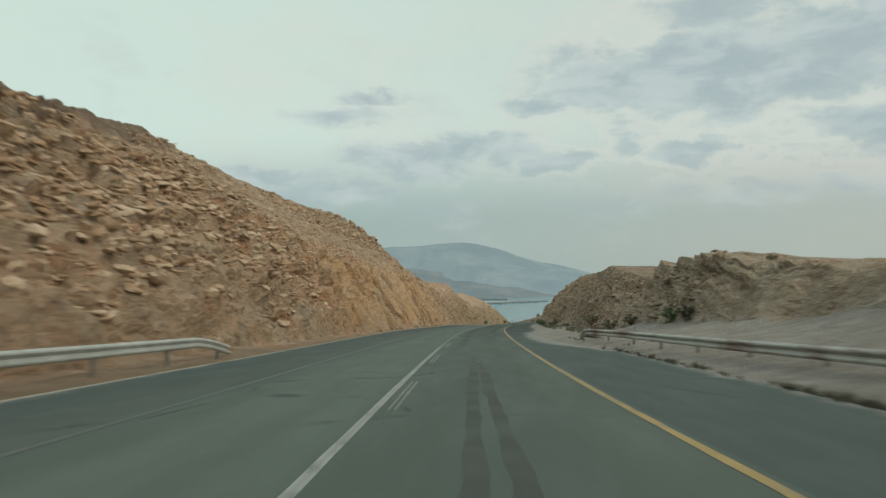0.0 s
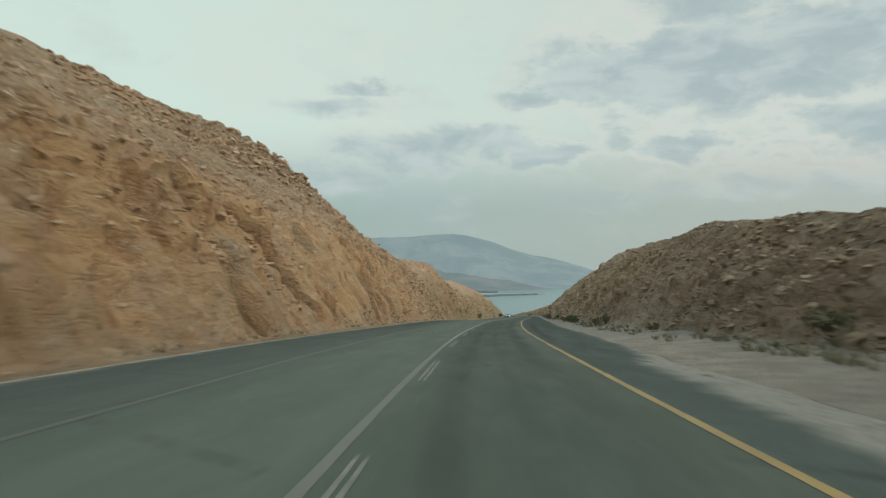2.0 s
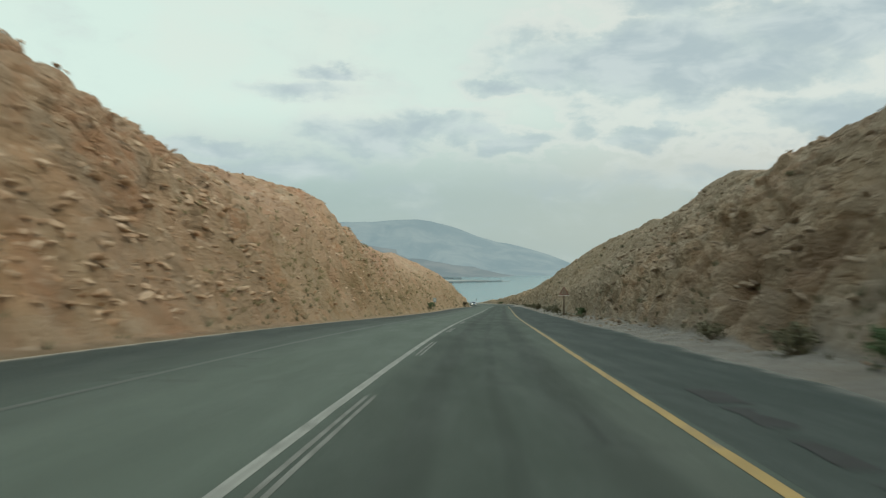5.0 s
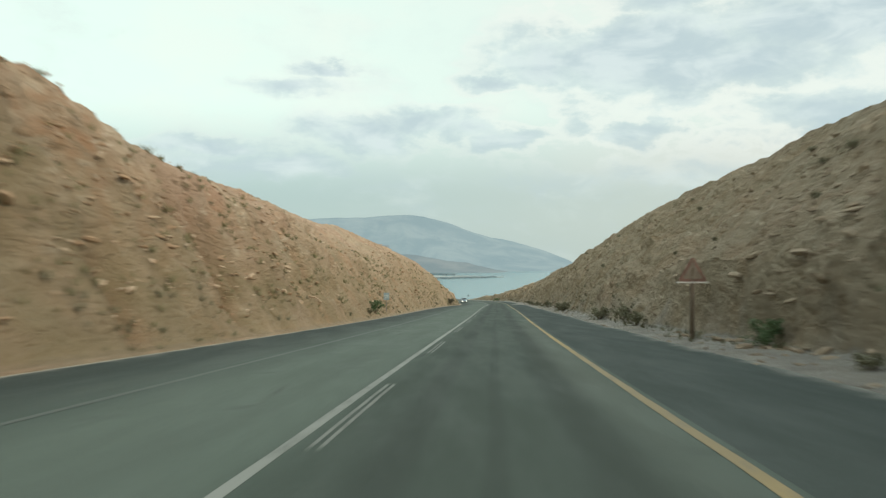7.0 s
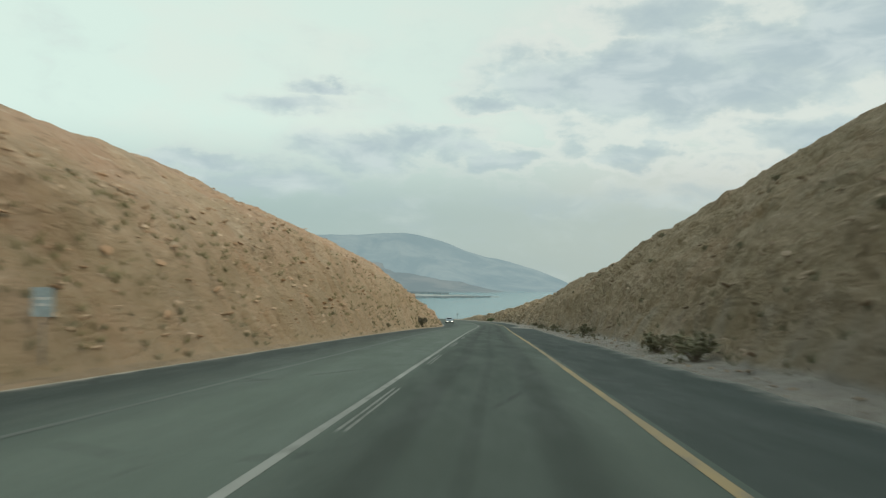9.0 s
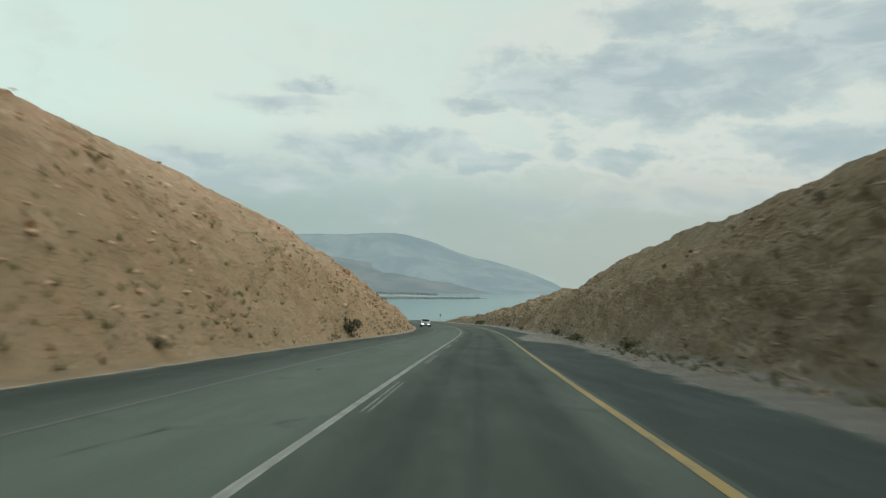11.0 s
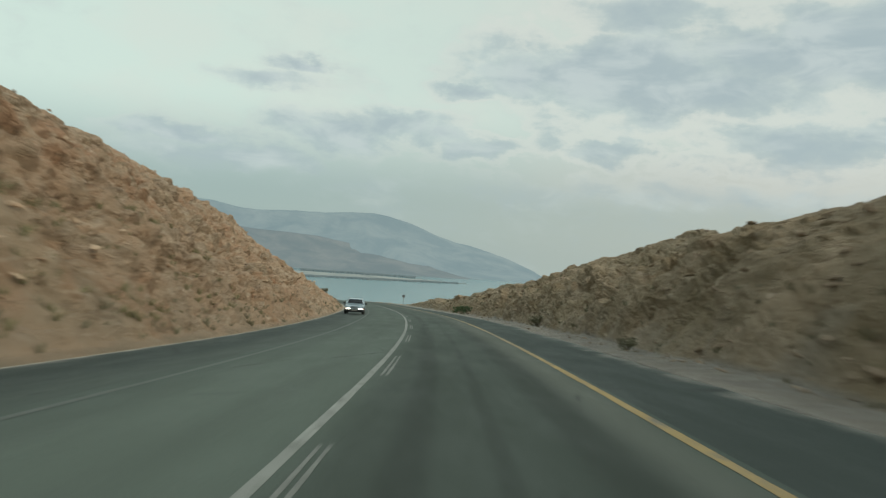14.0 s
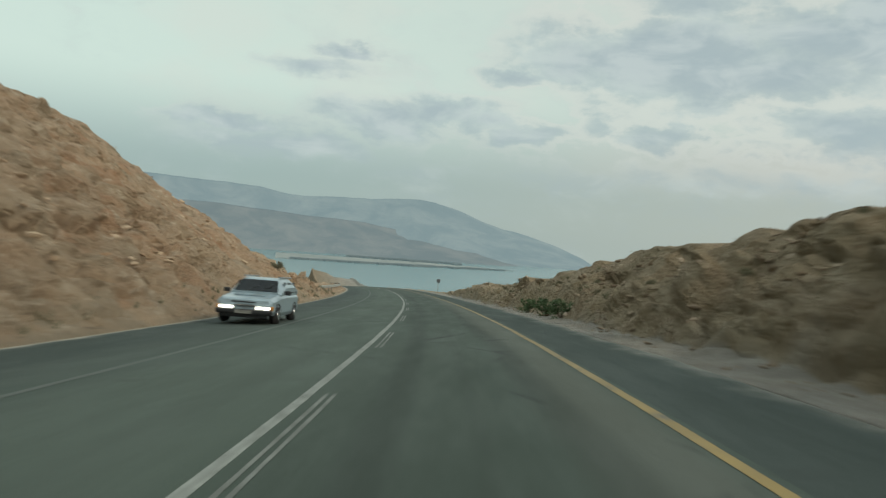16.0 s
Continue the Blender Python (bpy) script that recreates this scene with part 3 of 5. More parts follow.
def build_ground():
    rows = np.concatenate([np.arange(-200, -20, 12.0), np.arange(-20, 0, 1.0), np.arange(0, 16, 0.32), np.arange(16, 150, 0.21), np.arange(150, 425, 0.32), np.arange(425, 480, 1.0), np.arange(480, 600, 5.0), np.arange(600, 1680, 40.0)])
    far = np.array([430.0, 300, 210, 150, 115, 90, 70, 54, 41, 31, 23, 16.5, 11.5, 7.5, 4.5, 2.0])
    S = rows[:, None]
    bank = {}
    for name, table in (("west", WEST), ("east", EAST)):
        toe, face, crest, top = (ease(S, table[k]) for k in ("toe", "face", "crest", "top"))
        lip0 = toe + face / table["steep"]
        if name == "west":      # a talus apron reaches down to the paved edge
            toe = np.interp(S, (0, 30, 60, 150, 260, 300, 340, 430), (8.4, 8.2, 6.85, 6.5, 6.5, 6.6, 6.5, 6.5)) + 0.12 * fbm(S / 5.0, 0 * S, 0 * S, 3, 19)
        else:                   # sandy bays where the east verge widens
            toe = toe + np.interp(S, (140, 150, 165, 180, 192, 205, 235, 250, 275, 292, 305, 320), (0, 0.6, 1.2, 1.3, 0.2, 0, 0.4, 0.9, 1.6, 1.3, 0.6, 0))
        bank[name] = (toe, face, np.maximum(lip0, toe + 0.2), crest, top)

    def side(name, edge, n_slope, n_face, n_verge):
        toe, face, lip, crest, top = bank[name]
        crest = np.maximum(crest, lip + 0.5)
        low = 0.12 + (np.interp(S, (0, 22, 34, 44, 52, 57), (1.4, 1.4, 0.9, 0.6, 0.2, 0.0)) if name == "east" else 0.0 * toe)
        u, h, w, g = [], [], [], []
        for d in far:                                   # the land beyond the crest
            u.append(crest + d), h.append(top - 0.03 * d), w.append(0 * toe + 0.8), g.append(0 * toe)
        for f in np.linspace(0, 1, n_slope, endpoint=False):      # slope, from the crest down to the lip
            q = f + 0.0
            u.append(crest + (lip - crest) * q), h.append(top + (face - top) * q), w.append(0 * toe + 1), g.append(0 * toe)
        for f in np.linspace(0, 1, n_face, endpoint=False):       # steep lower face
            u.append(lip + (toe - lip) * f), h.append(face + (low - face) * f), w.append(0 * toe + (1 - (0.45 if name == "west" else 0.75) * f ** 4)), g.append(0 * toe + 0.3 * f ** 4)
        for f in np.linspace(0, 1, n_verge):            # gravel verge, down to the paved edge
            u.append(toe + (edge - toe) * f), h.append(low + (0.0 - low) * f ** 0.7), w.append(0 * toe + 0.22 * (1 - f)), g.append(0 * toe + (1.0 if name == "east" else min(0.8, 0.1 + 0.8 * f)))
        return (np.concatenate(v, 1) for v in (u, h, w, g))

    uw, hw, ww, gw = side("west", PAVED_WEST + 0 * S, 84, 24, 6)
    ue, he, we, ge = side("east", paved_east(S), 44, 18, 8)
    # columns from the far west to the far east, with a dip beneath the road
    mid = np.linspace(-PAVED_WEST + 0.6, 5.0, 4)[None, :] + 0 * S
    U = np.concatenate([-uw, mid, ue[:, ::-1]], 1)
    Hh = np.concatenate([hw, 0 * mid, he[:, ::-1]], 1)
    Wt = np.concatenate([ww, 0 * mid, we[:, ::-1]], 1)
    G = np.concatenate([gw, 0 * mid + 1, ge[:, ::-1]], 1)
    SS = S + 0 * U
    n_w, n_m = uw.shape[1], mid.shape[1]
    # the tilt of the road fades out across the verge
    x, y, z, ph, c = along(SS)
    edge = np.where(U < 0, -PAVED_WEST, paved_east(SS))
    out = np.clip((np.abs(U) - np.abs(edge)) / 3.0, 0, 1)
    tilt = -np.clip(U, -12, 12) * c * (1 - 0.7 * out)
    # the banks run out beyond the bend, and the land falls away to the lake
    fade = np.where(U < 0, np.clip((SS - 404) / 30.0, 0, 1), np.clip((SS - 440) / 30.0, 0, 1))
    Hh = np.where(fade > 0, Hh * (1 - fade) + fade * np.where(np.abs(U) > 8, -0.02 * np.abs(U), 0), Hh)
    fall = np.clip((SS - 520) / 900.0, 0, 1)
    level = z + tilt + Hh
    level = level * (1 - fall) + fall * (SEA - 25)
    X, Y = x + U * np.cos(ph), y - U * np.sin(ph)
    # relief: broad swells, gullies down the faces, ledges and boulders
    near = np.clip(1.6 - np.abs(U) / 60.0, 0.15, 1.0)
    swell = fbm(X / 9.0, Y / 9.0, level / 9.0, 4, 3)
    gully = np.abs(fbm(SS / 3.2, U / 30.0, level / 16.0, 3, 11))
    block, block_step = lumps(X / 1.6, Y / 1.6, level / 1.0, 21)
    small, small_step = lumps(X / 0.8, Y / 0.8, level / 0.55, 31)
    fine = fbm(X / 0.9, Y / 0.9, level / 0.7, 4, 41)
    west = U < 0
    rocky = np.clip(0.55 + 0.9 * fbm(X / 16.0, Y / 16.0, level / 16.0, 3, 51), 0.15, 1.25)
    calm = np.where(west, 1 - 0.60 * np.clip((SS - 95) / 60.0, 0, 1), 0.75 - 0.2 * np.clip((SS - 150) / 60.0, 0, 1))
    crown = np.where(west, bank["west"][4], bank["east"][4])
    taper = 0.3 + 0.7 * np.maximum(np.clip((crown - Hh) / 1.8, 0, 1), np.clip((66 - SS) / 10.0, 0, 1) * np.where(west, 0.4, 0.8))
    broken_up = np.where(west, np.interp(SS, (0, 58, 74, 100, 140, 200, 310, 340, 430), (1.3, 1.25, 0.82, 0.8, 0.66, 0.78, 0.8, 1.1, 1.1)), np.interp(SS, (0, 60, 150, 200, 310, 340, 430), (1.0, 1.0, 0.92, 0.75, 0.65, 0.95, 0.95)))
    push = Wt * near * taper * (calm * (0.45 * swell - 0.6 * gully * np.where(west, 0.7, 1.7)) + broken_up * (
        rocky * (0.45 * np.clip(block, 0, 1) + 0.75 * (block_step - 0.5) + 0.34 * np.clip(small, 0, 1) + 0.40 * (small_step - 0.5)) + np.where(west & (SS > 140), 0.16, 0.24) * fine - 0.05))
    cap = np.where(west, np.exp(-((SS - 101) / 8.0) ** 2) * np.clip((Hh - 9.5) / 2.5, 0, 1), 0)
    push = push + cap * (0.35 * (block_step - 0.5) + 0.3 * (small_step - 0.5))
    # great blocks where the east bank begins and runs out
    big, big_step = lumps(X / 2.9, Y / 2.9, level / 2.6, 131)
    great = np.where(west, 0, np.clip((SS - 318) / 15.0, 0, 1) + 0.7 * np.clip((66 - SS) / 10.0, 0, 1)) * Wt * near
    push = push + great * (0.5 * np.clip(big, 0, 1) + 0.8 * (big_step - 0.5) - 0.2) * 0.85
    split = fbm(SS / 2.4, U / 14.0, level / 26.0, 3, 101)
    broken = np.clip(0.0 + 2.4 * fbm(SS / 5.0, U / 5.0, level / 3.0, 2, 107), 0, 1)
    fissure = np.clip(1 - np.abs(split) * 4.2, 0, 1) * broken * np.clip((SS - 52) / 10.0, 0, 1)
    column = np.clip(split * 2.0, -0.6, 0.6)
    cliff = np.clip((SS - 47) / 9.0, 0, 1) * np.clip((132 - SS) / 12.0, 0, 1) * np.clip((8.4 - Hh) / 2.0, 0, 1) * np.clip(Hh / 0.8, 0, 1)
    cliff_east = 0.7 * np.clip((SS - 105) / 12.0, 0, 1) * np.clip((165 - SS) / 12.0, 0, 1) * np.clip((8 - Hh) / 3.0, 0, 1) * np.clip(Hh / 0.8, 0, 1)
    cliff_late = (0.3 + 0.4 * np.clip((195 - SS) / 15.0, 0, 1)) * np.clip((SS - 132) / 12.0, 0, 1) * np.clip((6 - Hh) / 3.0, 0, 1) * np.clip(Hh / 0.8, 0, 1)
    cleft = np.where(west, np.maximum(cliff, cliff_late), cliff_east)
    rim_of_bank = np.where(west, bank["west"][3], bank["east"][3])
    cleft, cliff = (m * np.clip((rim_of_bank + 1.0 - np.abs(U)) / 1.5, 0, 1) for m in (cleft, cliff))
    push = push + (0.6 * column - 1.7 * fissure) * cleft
    ledge = Wt * near * 0.22 * np.sin(level * 2.4 + 2.5 * fbm(X / 7.0, Y / 7.0, level / 7.0, 2, 61))
    push = push + ledge * np.where(west, 0.6 - 0.5 * np.clip((SS - 60) / 30.0, 0, 1) + 0.3 * np.clip((SS - 140) / 30.0, 0, 1), 0.5)
    sign = np.where(west, 1.0, -1.0)
    lateral = np.clip((np.abs(U) - np.abs(edge)) / 2.5, 0, 1) * 0.55
    U2 = U + sign * push * lateral
    level = level + push * 0.72 + G * 0.03 * fbm(X / 0.5, Y / 0.5, 0 * X, 3, 71) * (out > 0)
    X, Y = x + U2 * np.cos(ph), y - U2 * np.sin(ph)
    level[:, n_w - 1] = z[:, n_w - 1] + (-U * c)[:, n_w - 1] - 0.02     # meets the paved edges
    level[:, n_w + n_m] = z[:, n_w + n_m] + (-U * c)[:, n_w + n_m] - 0.02
    level[:, n_w:n_w + n_m] = z[:, n_w:n_w + n_m] - 0.55
    bench = np.where(west, 0, np.clip((56 - SS) / 8.0, 0, 1) * np.clip((np.interp(SS, (0, 22, 34, 44, 52), (1.75, 1.75, 1.2, 0.85, 0.4)) - Hh) / 0.2, 0, 1) * (U > 6) * np.clip((18 - U) / 2.0, 0, 1))
    G = np.maximum(G, bench)
    level = level + np.where(np.abs(U) < 8, 4.0, 11.0) * bump_at(X, Y, -27.0, 575.0, 15.0, 16.0) * (1 + 0.4 * fbm(X / 7.0, Y / 7.0, 0 * X, 3, 33))      # a low promontory beyond the bend
    past = (SS > 560)
    level = np.where(past, level - 0.4, level)
    verts = np.stack([X, Y, level], -1)
    nr, nc = U.shape
    i = np.arange(nr * nc).reshape(nr, nc)
    quads = np.stack([i[:-1, :-1], i[:-1, 1:], i[1:, 1:], i[1:, :-1]], -1).reshape(-1, 4)
    me = bpy.data.meshes.new("ground")
    me.from_pydata(verts.reshape(-1, 3).tolist(), [], quads.tolist())
    scrub = np.clip((np.abs(U) - 12) / 8.0, 0, 1) * np.clip(0.5 + fbm(X / 14.0, Y / 14.0, 0 * X, 2, 81), 0, 1)
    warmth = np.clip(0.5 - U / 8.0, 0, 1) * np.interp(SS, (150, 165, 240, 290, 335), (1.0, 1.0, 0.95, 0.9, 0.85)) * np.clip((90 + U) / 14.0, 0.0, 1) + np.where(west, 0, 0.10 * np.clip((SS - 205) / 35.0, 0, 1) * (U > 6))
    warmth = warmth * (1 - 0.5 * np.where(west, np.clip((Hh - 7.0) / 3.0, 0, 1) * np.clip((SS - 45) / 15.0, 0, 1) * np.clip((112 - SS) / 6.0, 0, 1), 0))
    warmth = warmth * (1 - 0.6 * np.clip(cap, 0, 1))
    olive = np.where(west, np.clip((SS - 120) / 40.0, 0, 1) * np.clip((335 - SS) / 30.0, 0.15, 1) * np.clip(1.45 - Hh / (0.6 * np.maximum(crown, 1)), 0, 1), 0.7 * np.clip((SS - 150) / 60.0, 0, 1)) * (np.abs(U) > 6.2)
    for name, values in (("warmth", warmth), ("olive", olive), ("dark_stretch", np.where(west, 0, np.clip((SS - 55) / 10.0, 0, 1) * np.clip((135 - SS) / 20.0, 0, 1) * (U > 8))), ("worn_smooth", np.where(west, np.clip((SS - 120) / 40.0, 0, 1) * np.clip((335 - SS) / 30.0, 0.25, 1), 0)), ("gravel", np.clip(G + 0.25 * fbm(X, Y, 0 * X, 3, 91) * (G > 0.02), 0, 1)), ("scrub", scrub), ("cleft", np.clip(cleft * fissure * 1.2, 0, 1)), ("pale", 0.9 * bump_at(SS, U, 324.0, 8.6, 1.3, 1.4) + np.where(west, 0.25 * np.clip((SS - 185) / 30.0, 0, 1) * np.clip((345 - SS) / 40.0, 0, 1), 0)), ("varnish", np.where(west, np.clip((Hh - crown + 2.6 + 0.9 * swell) / 0.9, 0, 1) * np.clip((72 - SS) / 8.0, 0, 1), 0)), ("cliff", np.clip(np.where(west, cliff, 0.4 * cliff_east), 0, 1))):
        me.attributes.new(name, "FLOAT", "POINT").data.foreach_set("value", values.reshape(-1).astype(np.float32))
    late = ((SS > 138) & (SS < 312) & west)[:-1, :-1].reshape(-1)      # the marl of the later west bank is weathered round
    me.polygons.foreach_set("use_smooth", late)
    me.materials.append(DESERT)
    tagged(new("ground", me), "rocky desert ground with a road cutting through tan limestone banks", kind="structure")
    return verts, U2, SS


GROUND, GROUND_U, GROUND_S = build_ground()


def ground_at(s, u):
    """Where the relief's surface lies at s and u (x, y, z), from the nearest corner of the sheet."""
    r = int(np.abs(GROUND_S[:, 0] - s).argmin())
    c = int(np.abs(GROUND_U[r] - u).argmin())
    return Vector(GROUND[r, c])


# ---------------------------------------------------------------- small mesh tools
def part(name, bm, mat_, parent=None, label="", smooth=False):
    me = bpy.data.meshes.new(name)
    bm.to_mesh(me)
    bm.free()
    me.materials.append(mat_)
    if smooth:
        me.polygons.foreach_set("use_smooth", np.ones(len(me.polygons), bool))
    ob = new(name, me)
    ob.parent = parent
    if label:
        tagged(ob, label)
    return ob


def box(bm, size, at=(0, 0, 0), bevel=0.0, turn=None):
    m = Matrix.Translation(at) @ (turn or Matrix()) @ Matrix.Diagonal((*size, 1))
    made = bmesh.ops.create_cube(bm, size=1.0, matrix=m)["verts"]
    if bevel:
        edges = list({e for v in made for e in v.link_edges})
        bmesh.ops.bevel(bm, geom=edges, offset=bevel, segments=2, affect="EDGES", profile=0.6)
    return bm


def tube(bm, a, b, r1, r2=None, sides=10):
    a, b = Vector(a), Vector(b)
    m = Matrix.Translation((a + b) / 2) @ (b - a).to_track_quat("Z", "Y").to_matrix().to_4x4()
    bmesh.ops.create_cone(bm, cap_ends=True, segments=sides, radius1=r1, radius2=r1 if r2 is None else r2, depth=(b - a).length, matrix=m)
    return bm


def strip(name, s0, s1, step, columns, mat_, parent=None, across=False, ragged=0.0, rim=0):
    """A band of the road's surface between s0 and s1. columns: functions of s for u, with the lift above the road."""
    ss = np.append(np.arange(s0, s1, step), s1)
    pts = []
    for u, lift in columns:
        uu = (u(ss) if callable(u) else np.full(len(ss), float(u)))
        if ragged:
            uu = uu + ragged * fbm(ss / 0.9, 0 * ss + 9.1 * len(pts), 0 * ss, 3, 5)
        pts.append((np.stack(road_point(ss, uu, lift), -1), uu))
    n = len(columns)
    verts = np.stack([p for p, _ in pts], 1).reshape(-1, 3)
    i = np.arange(len(ss) * n).reshape(len(ss), n)
    quads = np.stack([i[:-1, :-1], i[:-1, 1:], i[1:, 1:], i[1:, :-1]], -1).reshape(-1, 4)
    me = bpy.data.meshes.new(name)
    me.from_pydata(verts.tolist(), [], quads.tolist())
    if across:
        me.attributes.new("lengthwise", "FLOAT", "POINT").data.foreach_set("value", np.repeat(ss, n).astype(np.float32))
        me.attributes.new("across", "FLOAT", "POINT").data.foreach_set("value", np.stack([u for _, u in pts], 1).reshape(-1).astype(np.float32))
    if rim:      # how far each corner lies from the paved edge, which is the first or the last column
        outer = pts[0 if rim < 0 else -1][1]
        me.attributes.new("rim", "FLOAT", "POINT").data.foreach_set("value", np.stack([np.abs(u - outer) for _, u in pts], 1).reshape(-1).astype(np.float32))
        me.attributes.new("lengthwise", "FLOAT", "POINT").data.foreach_set("value", np.repeat(ss, n).astype(np.float32))
        me.attributes.new("sandy", "FLOAT", "POINT").data.foreach_set("value", np.full(len(ss) * n, 1.0 if rim > 0 else 0.0, np.float32))
    me.materials.append(mat_)
    ob = new(name, me)
    ob.parent = parent
    return ob


# ---------------------------------------------------------------- road and markings
ROAD_END = 545.0
road = strip("road", -60, ROAD_END, 2.0, [(u, 0.0) for u in (-3.3, -2.4, -1.6, -0.8, 0.0, 0.9, 1.8, 2.8, 3.75)], LANE, across=True)
tagged(road, "worn grey two-lane asphalt road running downhill", kind="structure")
west_edge = strip("road_shoulder_1", -60, ROAD_END, 0.8, [(-PAVED_WEST, -0.03), (-PAVED_WEST + 0.12, -0.003), (-PAVED_WEST + 0.5, -0.003), (-4.6, -0.003), (-3.3, -0.003)], SHOULDER, rim=-1)
tagged(west_edge, "dark asphalt shoulder beside the downhill road", kind="structure")
east_edge = strip("road_shoulder_2", -60, ROAD_END, 0.8, [(3.75, -0.003), (4.3, -0.003), (lambda s: (paved_east(s) + 4.3) / 2, -0.003), (lambda s: paved_east(s) - 0.12 + 0.12 * fbm(s / 3.0, 0 * s, 0 * s, 3, 6), -0.003), (lambda s: paved_east(s) + 0.12 * fbm(s / 3.0, 0 * s, 0 * s, 3, 6), -0.035)], SHOULDER, rim=1)
tagged(east_edge, "dark blue-grey asphalt shoulder beside the downhill road", kind="structure")
centre = strip("centre_line", -60, ROAD_END, 1.0, [(-0.058, 0.004), (-0.02, 0.004), (0.02, 0.004), (0.058, 0.004)], WHITE, across=True, ragged=0.006)
tagged(centre, "solid white centre line painted on the asphalt", kind="structure")
yellow = strip("edge_line_1", -60, ROAD_END, 1.0, [(3.535, 0.004), (3.665, 0.004)], YELLOW, ragged=0.01)
tagged(yellow, "solid yellow edge line painted on the asphalt", kind="structure")
white_edge = strip("edge_line_2", -60, ROAD_END, 1.0, [(-3.06, 0.004), (-2.95, 0.004)], FAINT, ragged=0.012)
tagged(white_edge, "faded white edge line painted on the asphalt", kind="structure")
for k in range(-4, 42):
    far_end = 38.8 + 11.49 * k
    dash = new("dash_line")
    tagged(dash, "worn white dash of two thin stripes beside the centre line", "road marking", "dashes beside the centre line")
    for u in (0.20, 0.29):
        strip("stripe", far_end - 4.9, far_end, 0.7, [(u - 0.022, 0.004), (u + 0.022, 0.004)], DASH, dash, ragged=0.006)
# two smears of tyre rubber at the start, and dark tar patches along the yellow line
for u0, u1, s0, s1, w in ((1.31, 1.50, 2.0, 27.0, 0.105), (1.73, 1.68, 2.0, 24.0, 0.10)):
    smear = strip("tyre_mark", s0, s1, 0.5, [(lambda s, a=u0, b=u1, p=s0, q=s1, w=w: a + (b - a) * (s - p) / (q - p) - w * np.minimum(1, (q - s) / 6 + 0.05), 0.003), (lambda s, a=u0, b=u1, p=s0, q=s1, w=w: a + (b - a) * (s - p) / (q - p) + w * np.minimum(1, (q - s) / 6 + 0.05), 0.003)], RUBBER, ragged=0.03)
    tagged(smear, "dark smear of tyre rubber on the asphalt", "tyre mark", "tyre marks on the road")
strip_rng = random.Random(3)
for k in range(26):
    s0 = 76 + k * 1.75 + strip_rng.uniform(-0.4, 0.4)
    tar = strip("tar_patch", s0, s0 + strip_rng.uniform(0.7, 1.5), 0.2, [(3.95 + 0.02 * k, 0.003), (lambda s, k=k: 4.28 + 0.02 * k + 0.16 * fbm(s / 0.8, 0 * s, 0 * s, 2, 8), 0.003)], TAR, ragged=0.07)
    tagged(tar, "black blotch of tar repair beside the yellow line", "tar patch", "tar repairs on the shoulder")

# ---------------------------------------------------------------- lake and far shore
def build_water():
    me = bpy.data.meshes.new("water")
    xs, ys = np.linspace(-4700, 4700, 48), np.linspace(380, 4990, 36)
    verts = [(x, y, SEA) for y in ys for x in xs]
    n = len(xs)
    me.from_pydata(verts, [], [(r * n + c, r * n + c + 1, (r + 1) * n + c + 1, (r + 1) * n + c) for r in range(len(ys) - 1) for c in range(n - 1)])
    me.materials.append(WATER)
    tagged(new("water", me), "calm teal salt lake below the road", kind="structure")


def build_range(name, label, mat_, skyline, near_r, far_r, rough, salt):
    """A mountain range round the view: skyline gives azimuth and elevation, in degrees, from a spot on the road."""
    eye = Vector((10.0, 300.0, -20.0))
    az = np.arange(-42, skyline[-1][0] + 0.01, 0.16)
    top = np.interp(az, [p[0] for p in skyline], [p[1] for p in skyline])
    steps = np.linspace(0, 1, 26)
    A, T = np.meshgrid(np.radians(az), steps, indexing="ij")
    crest = eye.z + far_r * np.tan(np.radians(top))[:, None]
    R = near_r + (far_r - near_r) * T
    base = SEA - 3.0
    shape = T ** 0.85
    Z = base + np.maximum(crest - base, 2) * shape
    X, Y = eye.x + R * np.sin(A), eye.y + R * np.cos(A)
    spurs = np.abs(fbm(X / 420.0, Y / 900.0, Z / 600.0, 5, salt))
    Z = Z - (crest - base) * rough * spurs * np.sin(np.pi * np.clip(T, 0, 1)) * 1.4 + (crest - base) * 0.02 * fbm(X / 130.0, Y / 160.0, Z / 200.0, 4, salt + 9) * T
    back = np.stack([X[:, -1] * 1.03, Y[:, -1] * 1.03, np.full(len(az), base)], -1)[:, None, :]
    V = np.concatenate([np.stack([X, Y, Z], -1), back], 1)
    nr, nc = V.shape[:2]
    i = np.arange(nr * nc).reshape(nr, nc)
    quads = np.stack([i[:-1, :-1], i[1:, :-1], i[1:, 1:], i[:-1, 1:]], -1).reshape(-1, 4)
    me = bpy.data.meshes.new(name)
    me.from_pydata(V.reshape(-1, 3).tolist(), [], quads.tolist())
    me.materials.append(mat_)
    me.polygons.foreach_set("use_smooth", np.ones(len(me.polygons), bool))
    tagged(new(name, me), label, kind="structure")


